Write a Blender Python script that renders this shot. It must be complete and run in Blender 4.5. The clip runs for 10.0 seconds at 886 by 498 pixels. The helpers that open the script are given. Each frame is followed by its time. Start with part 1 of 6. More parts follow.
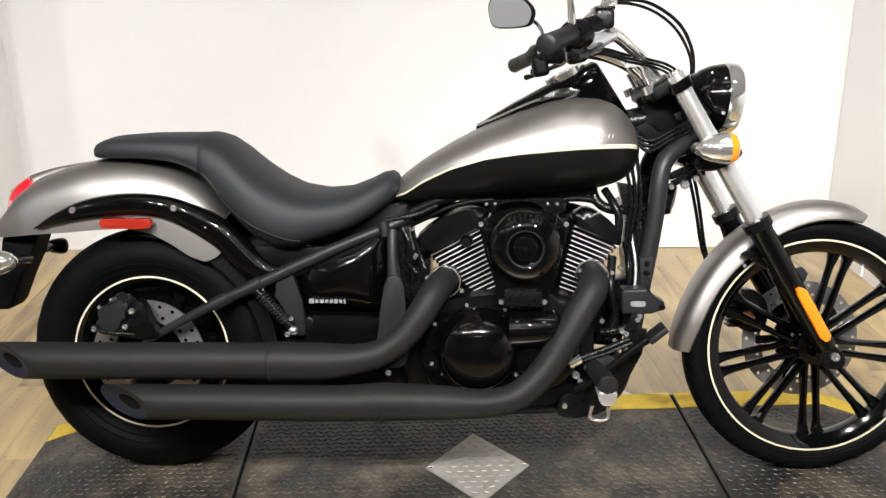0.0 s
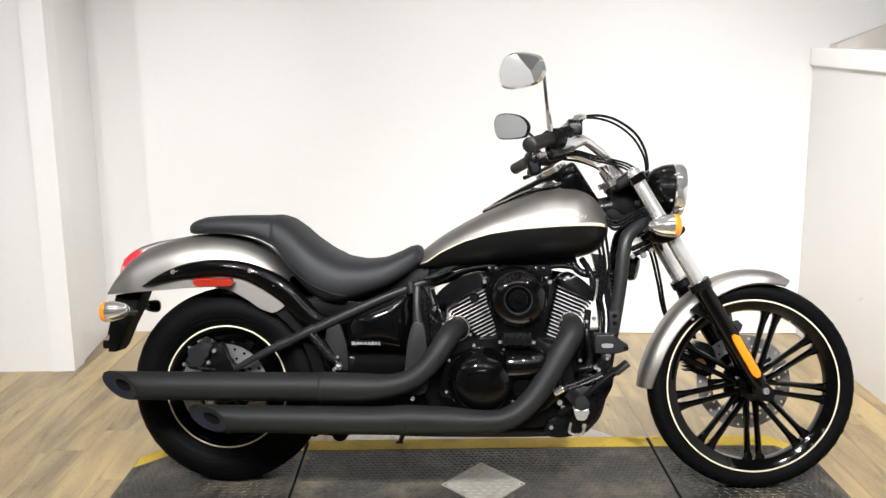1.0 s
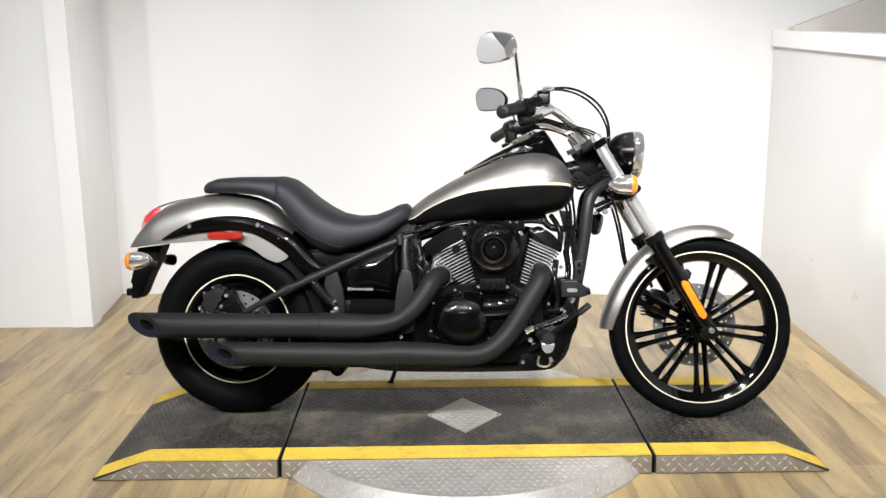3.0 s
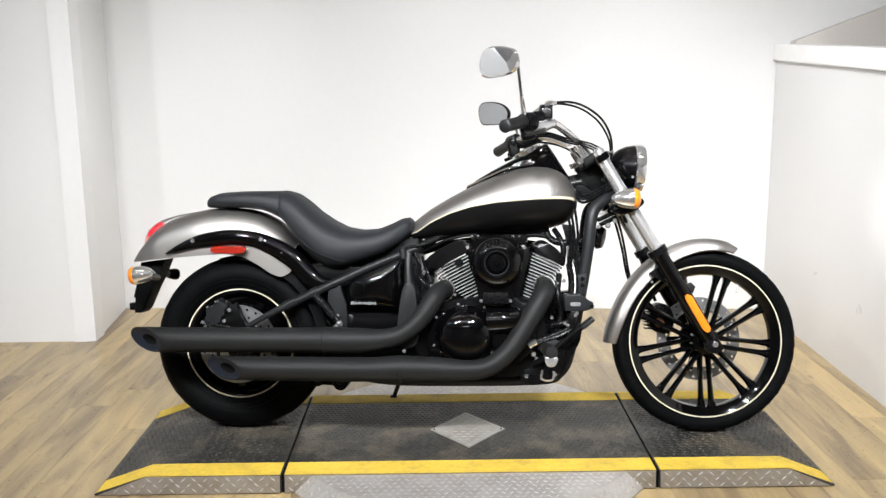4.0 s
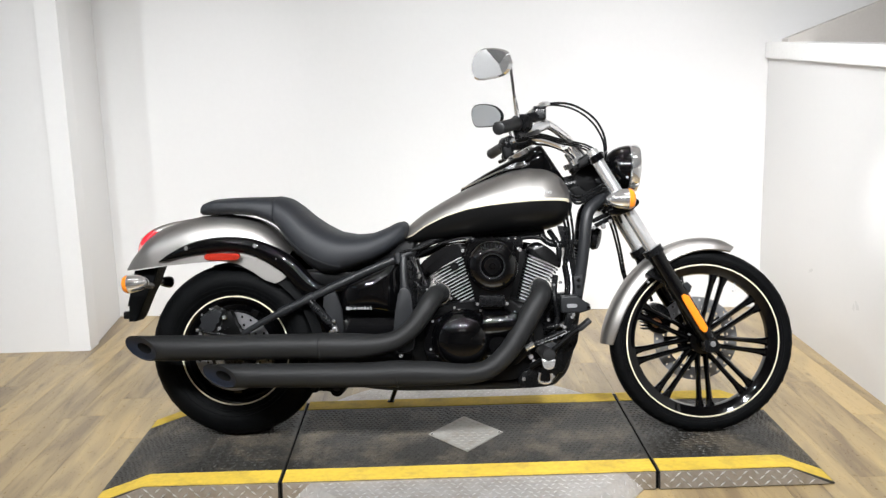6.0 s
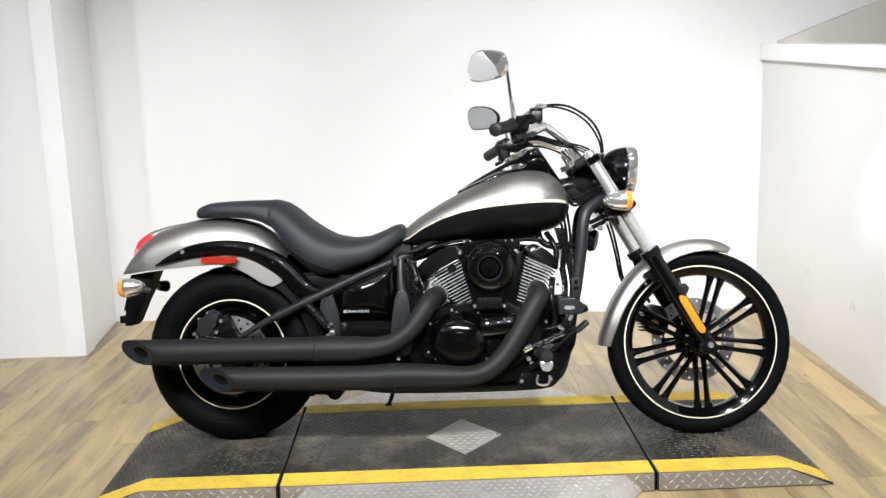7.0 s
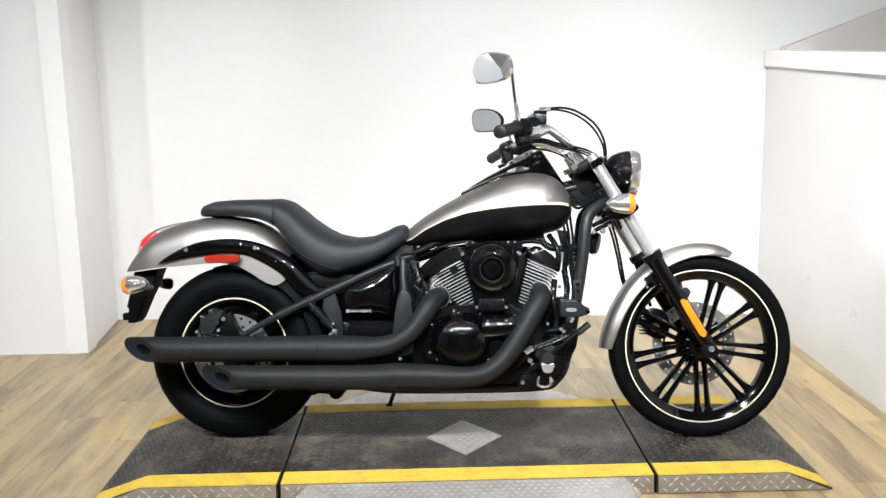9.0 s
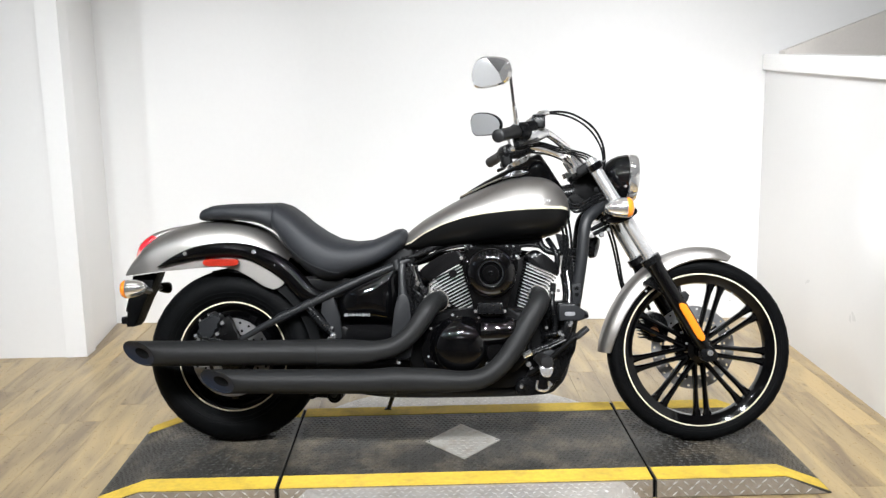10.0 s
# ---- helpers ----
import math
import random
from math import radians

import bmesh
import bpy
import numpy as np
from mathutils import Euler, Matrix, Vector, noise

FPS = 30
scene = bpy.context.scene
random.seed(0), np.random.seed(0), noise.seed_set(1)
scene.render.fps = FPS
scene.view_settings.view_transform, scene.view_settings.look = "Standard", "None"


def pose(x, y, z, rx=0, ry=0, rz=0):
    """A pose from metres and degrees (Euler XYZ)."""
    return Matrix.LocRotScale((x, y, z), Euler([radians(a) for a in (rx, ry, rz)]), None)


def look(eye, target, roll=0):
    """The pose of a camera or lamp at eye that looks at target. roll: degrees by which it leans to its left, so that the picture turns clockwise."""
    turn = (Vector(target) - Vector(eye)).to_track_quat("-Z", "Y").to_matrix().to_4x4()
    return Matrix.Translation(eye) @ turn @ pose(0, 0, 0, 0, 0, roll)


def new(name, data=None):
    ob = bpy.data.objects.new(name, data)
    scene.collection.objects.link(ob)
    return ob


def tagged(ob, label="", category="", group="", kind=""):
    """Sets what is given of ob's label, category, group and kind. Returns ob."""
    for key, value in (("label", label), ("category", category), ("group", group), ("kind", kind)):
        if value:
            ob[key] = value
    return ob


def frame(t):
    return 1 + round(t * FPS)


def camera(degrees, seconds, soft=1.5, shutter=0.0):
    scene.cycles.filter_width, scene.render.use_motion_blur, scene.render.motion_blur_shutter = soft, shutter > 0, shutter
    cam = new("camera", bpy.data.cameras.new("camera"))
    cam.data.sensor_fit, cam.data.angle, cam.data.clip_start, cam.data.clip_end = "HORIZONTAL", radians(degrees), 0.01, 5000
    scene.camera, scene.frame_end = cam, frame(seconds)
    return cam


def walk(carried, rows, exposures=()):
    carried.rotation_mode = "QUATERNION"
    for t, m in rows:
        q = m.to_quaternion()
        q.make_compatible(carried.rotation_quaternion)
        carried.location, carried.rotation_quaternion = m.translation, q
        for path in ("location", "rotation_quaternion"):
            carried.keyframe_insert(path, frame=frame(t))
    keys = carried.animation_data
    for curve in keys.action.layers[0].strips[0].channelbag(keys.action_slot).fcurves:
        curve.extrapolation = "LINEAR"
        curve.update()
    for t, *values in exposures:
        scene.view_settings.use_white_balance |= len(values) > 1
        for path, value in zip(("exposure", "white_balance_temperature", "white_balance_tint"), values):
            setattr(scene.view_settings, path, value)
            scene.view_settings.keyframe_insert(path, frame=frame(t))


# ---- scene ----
cam = camera(51.2, 10.0, soft=1.4)
PATH = [
    (0, (0.662, -2.153, 1.302), (0.723, -0.261, 0.655), -0.6),
    (0.1, (0.652, -2.233, 1.298), (0.687, -0.332, 0.676), -0.5),
    (0.2, (0.643, -2.306, 1.292), (0.678, -0.389, 0.724), -0.5),
    (0.3, (0.636, -2.383, 1.289), (0.687, -0.456, 0.756), 0.6),
    (0.4, (0.632, -2.454, 1.286), (0.686, -0.513, 0.805), 0.7),
    (0.5, (0.629, -2.516, 1.284), (0.704, -0.559, 0.878), 1.3),
    (0.6, (0.635, -2.588, 1.288), (0.680, -0.629, 0.886), 1.3),
    (0.7, (0.647, -2.645, 1.292), (0.695, -0.687, 0.885), 1.6),
    (0.8, (0.662, -2.704, 1.297), (0.692, -0.751, 0.864), 1.1),
    (0.9, (0.674, -2.763, 1.302), (0.684, -0.808, 0.878), 0.8),
    (1, (0.678, -2.824, 1.303), (0.687, -0.861, 0.917), -0.6),
    (1.2, (0.659, -2.964, 1.295), (0.722, -1.005, 0.898), 1.0),
    (1.3, (0.642, -3.031, 1.287), (0.702, -1.079, 0.856), 1.4),
    (1.5, (0.621, -3.135, 1.277), (0.68, -1.174, 0.89), 1.1),
    (1.7, (0.635, -3.198, 1.282), (0.681, -1.228, 0.942), -1.0),
    (1.8, (0.648, -3.210, 1.284), (0.670, -1.241, 0.934), -0.8),
    (2, (0.676, -3.216, 1.288), (0.7, -1.251, 0.921), -1.5),
    (2.2, (0.698, -3.217, 1.285), (0.748, -1.257, 0.891), -1.2),
    (2.3, (0.705, -3.215, 1.281), (0.739, -1.255, 0.885), -0.9),
    (2.5, (0.71, -3.209, 1.276), (0.739, -1.249, 0.878), -0.8),
    (2.7, (0.711, -3.214, 1.277), (0.735, -1.258, 0.861), -0.5),
    (3.8, (0.711, -3.215, 1.277), (0.715, -1.255, 0.880), -0.8),
    (4, (0.711, -3.214, 1.277), (0.723, -1.252, 0.891), -0.6),
    (4.5, (0.714, -3.21, 1.276), (0.738, -1.248, 0.889), -1.1),
    (5, (0.714, -3.214, 1.276), (0.732, -1.25, 0.896), -0.7),
    (5.5, (0.712, -3.206, 1.28), (0.727, -1.243, 0.896), -1.2),
    (7, (0.705, -3.195, 1.27), (0.738, -1.23, 0.898), -1.7),
    (7.5, (0.708, -3.204, 1.264), (0.751, -1.239, 0.895), -1.2),
    (8, (0.709, -3.209, 1.265), (0.753, -1.245, 0.894), -1.3),
    (8.5, (0.7, -3.213, 1.267), (0.733, -1.246, 0.904), -1.3),
    (9, (0.697, -3.208, 1.263), (0.729, -1.241, 0.899), -1.0),
    (9.5, (0.697, -3.203, 1.261), (0.732, -1.237, 0.897), -0.9),
    (10, (0.7, -3.208, 1.267), (0.733, -1.241, 0.909), -1.0),
]
walk(cam, [(t, look(eye, target, roll)) for t, eye, target, roll in PATH],
     [(0, -0.16, 6560, 10), (1.5, -0.08, 6440, 9), (2.5, -0.10, 6400, 9), (4, -0.15, 6240, 9), (5.5, -0.16, 6220, 9), (7, -0.10, 6180, 8), (10, -0.05, 6160, 8)])

# ---- light ----
FLOOR = -0.062          # the deck's top is z = 0
world = bpy.data.worlds.new("world")
scene.world = world
world.use_nodes = True
world.node_tree.nodes["Background"].inputs["Color"].default_value = (0.9, 0.93, 1.0, 1)
world.node_tree.nodes["Background"].inputs["Strength"].default_value = 0.008
COOL, PALE, WARM = (0.56, 0.77, 1.0), (0.90, 0.95, 1.0), (1.0, 0.985, 0.965)
FILLS = [(-0.45, -0.9, 1.6, WARM), (1.85, -0.9, 2.6, WARM), (-2.5, -1.6, 6.0, COOL), (0.4, -4.9, 10.0, WARM)]      # x, y, watts and tint of each unseen ceiling fitting, added as fill
ROW_AIM, ROW_WATTS, ROW_SPREAD = (0.9, -0.02), 13.8, 78           # a row of ceiling spotlights along the bay
SPOTS = [(x, y, x * 0.9 + 0.1, *ROW_AIM, ROW_WATTS * (1.4 if x > 1.5 else 1.0), ROW_SPREAD) for x, y in ((-0.85, -2.58), (-0.2, -2.34), (0.42, -2.64), (1.05, -2.40), (1.75, -2.5))]
SPOTS += [  # x, y, aim x, aim y, aim z, watts, spread of the others: unseen, added to lift walls and floor
    (0.5, -0.75, 2.49, 0.34, 0.74, 0.16, 9), (-0.95, -2.3, 2.49, 0.7, 0.90, 8.2, 76), (1.15, 0.75, 2.5, 0.95, 0.60, 8.6, 90), (1.15, -2.75, 2.49, 0.7, 0.85, 12.4, 66), (0.75, 0.55, -1.05, 1.55, 0.75, 4.3, 56), (-2.1, -2.3, -1.35, 1.29, 0.75, 8.0, 80),
    (-2.2, -1.1, -3.6, -0.2, 0.85, 9.0, 90, PALE), (1.55, -0.35, 1.5, 1.1, -0.06, 3.0, 52), (0.85, -0.35, 0.85, 1.2, -0.06, 2.0, 52),
]
CEIL = 2.75
SCUFFS = [(1.04, 0.30, 0.035, 0.012, -20), (0.53, 0.26, 0.030, 0.020, 35), (0.56, 0.245, 0.012, 0.026, 10)]     # y, z, half sizes and lean of the rub marks
LAMP_COLOR = WARM
DOWNLIGHTS = [(-0.55, -1.75), (0.35, -1.45), (1.0, -1.85), (1.6, -1.5), (2.05, -0.15), (0.75, -3.9), (1.5, -4.3), (-0.3, -4.2)]     # small open lamps, x and y


# ---- materials ----
def material(name, color, rough=0.5, metal=0.0, coat=0.0, spec=0.5, vary=0.12, scale=6.0, fine=120.0,
             bump=0.0, bump_scale=300.0, rough_vary=0.08, per_piece=0.0, second=None, second_amount=0.0, emit=None):
    m = bpy.data.materials.new(name)
    m.use_nodes = True
    t = m.node_tree
    b = t.nodes["Principled BSDF"]
    coord = t.nodes.new("ShaderNodeTexCoord")
    big = t.nodes.new("ShaderNodeTexNoise")
    big.inputs["Scale"].default_value, big.inputs["Detail"].default_value = scale, 5.0
    small = t.nodes.new("ShaderNodeTexNoise")
    small.inputs["Scale"].default_value, small.inputs["Detail"].default_value = fine, 3.0
    for n in (big, small):
        t.links.new(coord.outputs["Object"], n.inputs["Vector"])
    add = t.nodes.new("ShaderNodeMath")
    add.operation = "MULTIPLY_ADD"
    add.inputs[1].default_value = 0.5
    t.links.new(small.outputs["Fac"], add.inputs[0])
    half = t.nodes.new("ShaderNodeMath")
    half.operation = "MULTIPLY"
    half.inputs[1].default_value = 0.5
    t.links.new(big.outputs["Fac"], half.inputs[0])
    t.links.new(half.outputs[0], add.inputs[2])
    last = add.outputs[0]
    if per_piece:
        info = t.nodes.new("ShaderNodeObjectInfo")
        piece = t.nodes.new("ShaderNodeMath")
        piece.operation = "MULTIPLY_ADD"
        piece.inputs[1].default_value = per_piece
        shift = t.nodes.new("ShaderNodeMath")
        shift.operation = "SUBTRACT"
        shift.inputs[1].default_value = per_piece * 0.5
        t.links.new(last, shift.inputs[0])
        t.links.new(info.outputs["Random"], piece.inputs[0])
        t.links.new(shift.outputs[0], piece.inputs[2])
        last = piece.outputs[0]
    ramp = t.nodes.new("ShaderNodeValToRGB")
    lo, hi = ramp.color_ramp.elements
    lo.position, hi.position = 0.3, 0.7
    lo.color = (*[c * (1 - vary) for c in color], 1)
    hi.color = (*[min(1, c * (1 + vary)) for c in color], 1)
    t.links.new(last, ramp.inputs["Fac"])
    out = ramp.outputs["Color"]
    if second:
        spots = t.nodes.new("ShaderNodeTexNoise")
        spots.inputs["Scale"].default_value, spots.inputs["Detail"].default_value = scale * 1.7, 8.0
        spots.inputs["Roughness"].default_value = 0.7
        t.links.new(coord.outputs["Object"], spots.inputs["Vector"])
        edge = t.nodes.new("ShaderNodeMapRange")
        edge.inputs["From Min"].default_value, edge.inputs["From Max"].default_value = 0.48, 0.68
        edge.inputs["To Max"].default_value = second_amount
        t.links.new(spots.outputs["Fac"], edge.inputs["Value"])
        mix = t.nodes.new("ShaderNodeMix")
        mix.data_type = "RGBA"
        mix.inputs["B"].default_value = (*second, 1)
        t.links.new(edge.outputs["Result"], mix.inputs["Factor"])
        t.links.new(out, mix.inputs["A"])
        out = mix.outputs["Result"]
    t.links.new(out, b.inputs["Base Color"])
    rr = t.nodes.new("ShaderNodeMapRange")
    rr.inputs["To Min"].default_value, rr.inputs["To Max"].default_value = max(0.02, rough - rough_vary), min(1, rough + rough_vary)
    t.links.new(small.outputs["Fac"], rr.inputs["Value"])
    t.links.new(rr.outputs["Result"], b.inputs["Roughness"])
    b.inputs["Metallic"].default_value = metal
    b.inputs["Coat Weight"].default_value = coat
    b.inputs["Coat Roughness"].default_value = 0.04
    b.inputs["Specular IOR Level"].default_value = spec
    if bump:
        fine_noise = t.nodes.new("ShaderNodeTexNoise")
        fine_noise.inputs["Scale"].default_value, fine_noise.inputs["Detail"].default_value = bump_scale, 4.0
        t.links.new(coord.outputs["Object"], fine_noise.inputs["Vector"])
        bp = t.nodes.new("ShaderNodeBump")
        bp.inputs["Strength"].default_value, bp.inputs["Distance"].default_value = bump, 0.002
        t.links.new(fine_noise.outputs["Fac"], bp.inputs["Height"])
        t.links.new(bp.outputs["Normal"], b.inputs["Normal"])
    if emit:
        b.inputs["Emission Color"].default_value = (*emit[0], 1)
        b.inputs["Emission Strength"].default_value = emit[1]
    return m


M_WALL = material("white_wall_paint", (0.675, 0.667, 0.661), rough=0.42, vary=0.015, scale=1.5, fine=40, bump=0.12, bump_scale=160, rough_vary=0.05)
M_CEIL = material("ceiling_paint", (0.42, 0.41, 0.40), rough=0.8, vary=0.03)
# For walls out of view; the grey sets how bright chrome reflections are.
M_REAR = material("unseen_wall_tone", (0.44, 0.42, 0.40), rough=0.7, vary=0.08, scale=1.0)
M_SCUFF = material("rubbed_wall_paint", (0.60, 0.595, 0.59), rough=0.5, vary=0.05, scale=30)
# Base colour lowered so the bulkhead looks dimly lit.
M_BULK = material("shade_toned_bulkhead", (0.53, 0.495, 0.46), rough=0.6, vary=0.05, scale=2)
M_TRIM = material("white_gloss_trim", (0.80, 0.79, 0.78), rough=0.3, vary=0.02)
M_DECK = material("black_tread_paint", (0.0205, 0.0190, 0.0165), rough=0.46, spec=0.34, vary=0.5, scale=3, fine=50, second=(0.135, 0.112, 0.080), second_amount=0.70, bump=0.3, bump_scale=220)
M_YELLOW = material("yellow_line_paint", (0.60, 0.42, 0.055), rough=0.66, spec=0.2, vary=0.16, scale=7, fine=60, second=(0.28, 0.21, 0.06), second_amount=0.5, bump=0.2, bump_scale=260)
M_STEEL = material("worn_tread_plate", (0.50, 0.475, 0.45), rough=0.42, metal=0.55, vary=0.2, scale=8, fine=70, second=(0.32, 0.27, 0.215), second_amount=0.45, bump=0.2)
# Darker and browner than the turntable's plate.
M_SKIRT = material("darker_tread_plate", (0.31, 0.275, 0.235), rough=0.42, metal=0.5, vary=0.2, scale=9, fine=70, second=(0.20, 0.155, 0.105), second_amount=0.5, bump=0.2)
M_TREAD = material("bright_tread_bar", (0.66, 0.65, 0.64), rough=0.32, metal=0.7, vary=0.15, scale=20)
M_GAP = material("dark_gap_rubber", (0.002, 0.002, 0.002), rough=0.9, spec=0.1)
M_SILVER = material("silver_metallic_paint", (0.291, 0.276, 0.265), rough=0.43, metal=0.93, coat=0.05, vary=0.06, scale=3, fine=900, rough_vary=0.05)
M_BLACK = material("gloss_black_paint", (0.0014, 0.0014, 0.0016), rough=0.06, spec=0.30, vary=0.1, rough_vary=0.03)
M_GLOSS = material("deep_gloss_black_lacquer", (0.0012, 0.0012, 0.0014), rough=0.06, spec=0.42, vary=0.1, rough_vary=0.02)
M_SATIN = material("satin_black_metal", (0.0032, 0.0033, 0.0037), rough=0.28, spec=0.16, vary=0.2, scale=20, bump=0.08)
M_MATTE = material("flat_black_tank_paint", (0.0030, 0.0030, 0.0031), rough=0.32, spec=0.22, coat=0.0, vary=0.08, scale=4)
M_GREY = material("dark_grey_frame_paint", (0.0115, 0.0121, 0.0135), rough=0.40, spec=0.24, vary=0.14, scale=12, bump=0.06)
M_PIPE = material("heat_proof_black_coating", (0.0112, 0.0114, 0.0117), rough=0.50, spec=0.15, vary=0.2, scale=10, fine=300, bump=0.2, bump_scale=700)
M_RUBBER = material("tyre_rubber", (0.0020, 0.0022, 0.0025), rough=0.55, spec=0.05, vary=0.5, scale=22, fine=160, bump=0.5, bump_scale=300)
M_GRIP = material("soft_black_rubber", (0.006, 0.006, 0.0065), rough=0.5, spec=0.35, vary=0.1)
M_SEAT = material("black_vinyl", (0.0130, 0.0142, 0.0172), rough=0.56, spec=0.32, vary=0.14, scale=5, fine=200, bump=0.35, bump_scale=900)
M_CHROME = material("chrome_plate", (0.92, 0.92, 0.925), rough=0.07, metal=0.93, vary=0.03, rough_vary=0.03)
M_ALU = material("polished_aluminium", (0.62, 0.62, 0.62), rough=0.30, metal=0.5, vary=0.08, scale=30)
M_POLISH = material("polished_mirror_back", (0.62, 0.62, 0.63), rough=0.16, metal=0.7, vary=0.03)
M_FORK = material("brushed_fork_tube", (0.72, 0.72, 0.725), rough=0.26, metal=0.82, vary=0.02, rough_vary=0.02)
M_DISC = material("steel_brake_disc", (0.36, 0.36, 0.37), rough=0.34, metal=0.9, vary=0.12, scale=40)
M_GOLD = material("pale_gold_line", (0.56, 0.505, 0.385), rough=0.4, metal=0.1, vary=0.05)
M_RED = material("red_lens", (0.25, 0.016, 0.008), rough=0.12, coat=1.0, vary=0.1)
M_TAIL = material("crimson_tail_lens", (0.50, 0.012, 0.022), rough=0.10, coat=1.0, vary=0.1)
M_AMBER = material("amber_lens", (0.72, 0.20, 0.010), rough=0.15, coat=1.0, vary=0.08)
M_CLEAR = material("clear_lens", (0.75, 0.72, 0.70), rough=0.08, coat=1.0, vary=0.04)
M_PINK = material("pale_red_lens", (0.62, 0.22, 0.20), rough=0.10, coat=1.0, vary=0.06)
# Chrome with a lowered base colour, standing in for dark reflections.
M_DIM_CHROME = material("dimmed_chrome", (0.34, 0.34, 0.345), rough=0.15, metal=1.0, vary=0.03)
M_BOLT = material("plated_bolt", (0.66, 0.66, 0.67), rough=0.20, metal=0.9, vary=0.1, scale=60)
M_COVER = material("satin_black_rocker_paint", (0.0018, 0.0018, 0.0021), rough=0.24, spec=0.34, vary=0.12, scale=20)
M_CAST = material("black_cast_metal", (0.0022, 0.0022, 0.0024), rough=0.45, spec=0.09, vary=0.2, scale=25, bump=0.1)
M_WHITE = material("white_lettering", (0.19, 0.19, 0.20), rough=0.4)
M_BADGE = material("dark_badge_enamel", (0.055, 0.052, 0.050), rough=0.4)
# The blue is cool light from the left, put into the base colour.
M_TIP = material("blue_lit_muffler_end", (0.0075, 0.0105, 0.0185), rough=0.42, spec=0.28, vary=0.3, scale=18, bump=0.1)
M_INSET = material("dull_steel_inset", (0.33, 0.315, 0.29), rough=0.55, metal=0.45, vary=0.16, scale=9, fine=80, second=(0.20, 0.155, 0.10), second_amount=0.55, bump=0.2)
M_MIRROR = material("mirror_glass", (0.86, 0.86, 0.86), rough=0.03, metal=1.0, vary=0.01, rough_vary=0.01)
M_RUST = material("brown_rotor_bolt", (0.20, 0.09, 0.04), rough=0.5, metal=0.4)


def plank_material(name, joined):
    """Oak look: long streaks, fine grain, knots and a shade of its own for each plank."""
    m = material(name, (0.3, 0.2, 0.1), rough=0.30, bump=0.02, bump_scale=60)
    t = m.node_tree
    b = t.nodes["Principled BSDF"]
    coord = t.nodes.new("ShaderNodeTexCoord")
    chance = t.nodes.new("ShaderNodeNewGeometry").outputs["Random Per Island"] if joined else t.nodes.new("ShaderNodeObjectInfo").outputs["Random"]
    sh = t.nodes.new("ShaderNodeVectorMath")
    sh.operation = "SCALE"
    sh.inputs[0].default_value = (17.0, 31.0, 0.0)
    t.links.new(chance, sh.inputs["Scale"])
    place = t.nodes.new("ShaderNodeVectorMath")
    t.links.new(coord.outputs["Object"], place.inputs[0])
    t.links.new(sh.outputs["Vector"], place.inputs[1])

    def layer(sx, sy, detail, twist):
        mp = t.nodes.new("ShaderNodeMapping")
        mp.inputs["Scale"].default_value = (sx, sy, 1.0)
        n = t.nodes.new("ShaderNodeTexNoise")
        n.inputs["Scale"].default_value, n.inputs["Detail"].default_value, n.inputs["Distortion"].default_value = 1.0, detail, twist
        t.links.new(place.outputs["Vector"], mp.inputs["Vector"])
        t.links.new(mp.outputs["Vector"], n.inputs["Vector"])
        return n.outputs["Fac"]

    def blend(a, b_, k):
        n = t.nodes.new("ShaderNodeMix")
        n.inputs["Factor"].default_value = k
        t.links.new(a, n.inputs["A"])
        t.links.new(b_, n.inputs["B"])
        return n.outputs["Result"]

    streak, grain = layer(13.0, 1.7, 4.0, 0.9), layer(90.0, 4.0, 3.0, 0.2)
    value = blend(blend(streak, grain, 0.15), chance, 0.17)
    ramp = t.nodes.new("ShaderNodeValToRGB")
    e = ramp.color_ramp.elements
    e[0].position, e[0].color = 0.34, (0.168, 0.118, 0.064, 1)
    e[1].position, e[1].color = 0.66, (0.425, 0.308, 0.144, 1)
    mid_tone = e.new(0.50)
    mid_tone.color = (0.312, 0.230, 0.116, 1)
    t.links.new(value, ramp.inputs["Fac"])
    mp = t.nodes.new("ShaderNodeMapping")
    mp.inputs["Scale"].default_value = (8.0, 3.0, 1.0)
    knot = t.nodes.new("ShaderNodeTexVoronoi")
    knot.inputs["Scale"].default_value = 1.0
    t.links.new(place.outputs["Vector"], mp.inputs["Vector"])
    t.links.new(mp.outputs["Vector"], knot.inputs["Vector"])
    dark = t.nodes.new("ShaderNodeMapRange")
    dark.inputs["From Min"].default_value, dark.inputs["From Max"].default_value = 0.03, 0.10
    dark.inputs["To Min"].default_value, dark.inputs["To Max"].default_value = 0.55, 0.0
    t.links.new(knot.outputs["Distance"], dark.inputs["Value"])
    mix = t.nodes.new("ShaderNodeMix")
    mix.data_type = "RGBA"
    mix.inputs["B"].default_value = (0.085, 0.058, 0.032, 1)
    t.links.new(dark.outputs["Result"], mix.inputs["Factor"])
    t.links.new(ramp.outputs["Color"], mix.inputs["A"])
    t.links.new(mix.outputs["Result"], b.inputs["Base Color"])
    return m


M_PLANK, M_PLANKS = plank_material("oak_vinyl_plank", False), plank_material("oak_vinyl_plank_field", True)
M_SLAB = material("oak_vinyl_base", (0.33, 0.255, 0.15), rough=0.45, vary=0.2, scale=3)


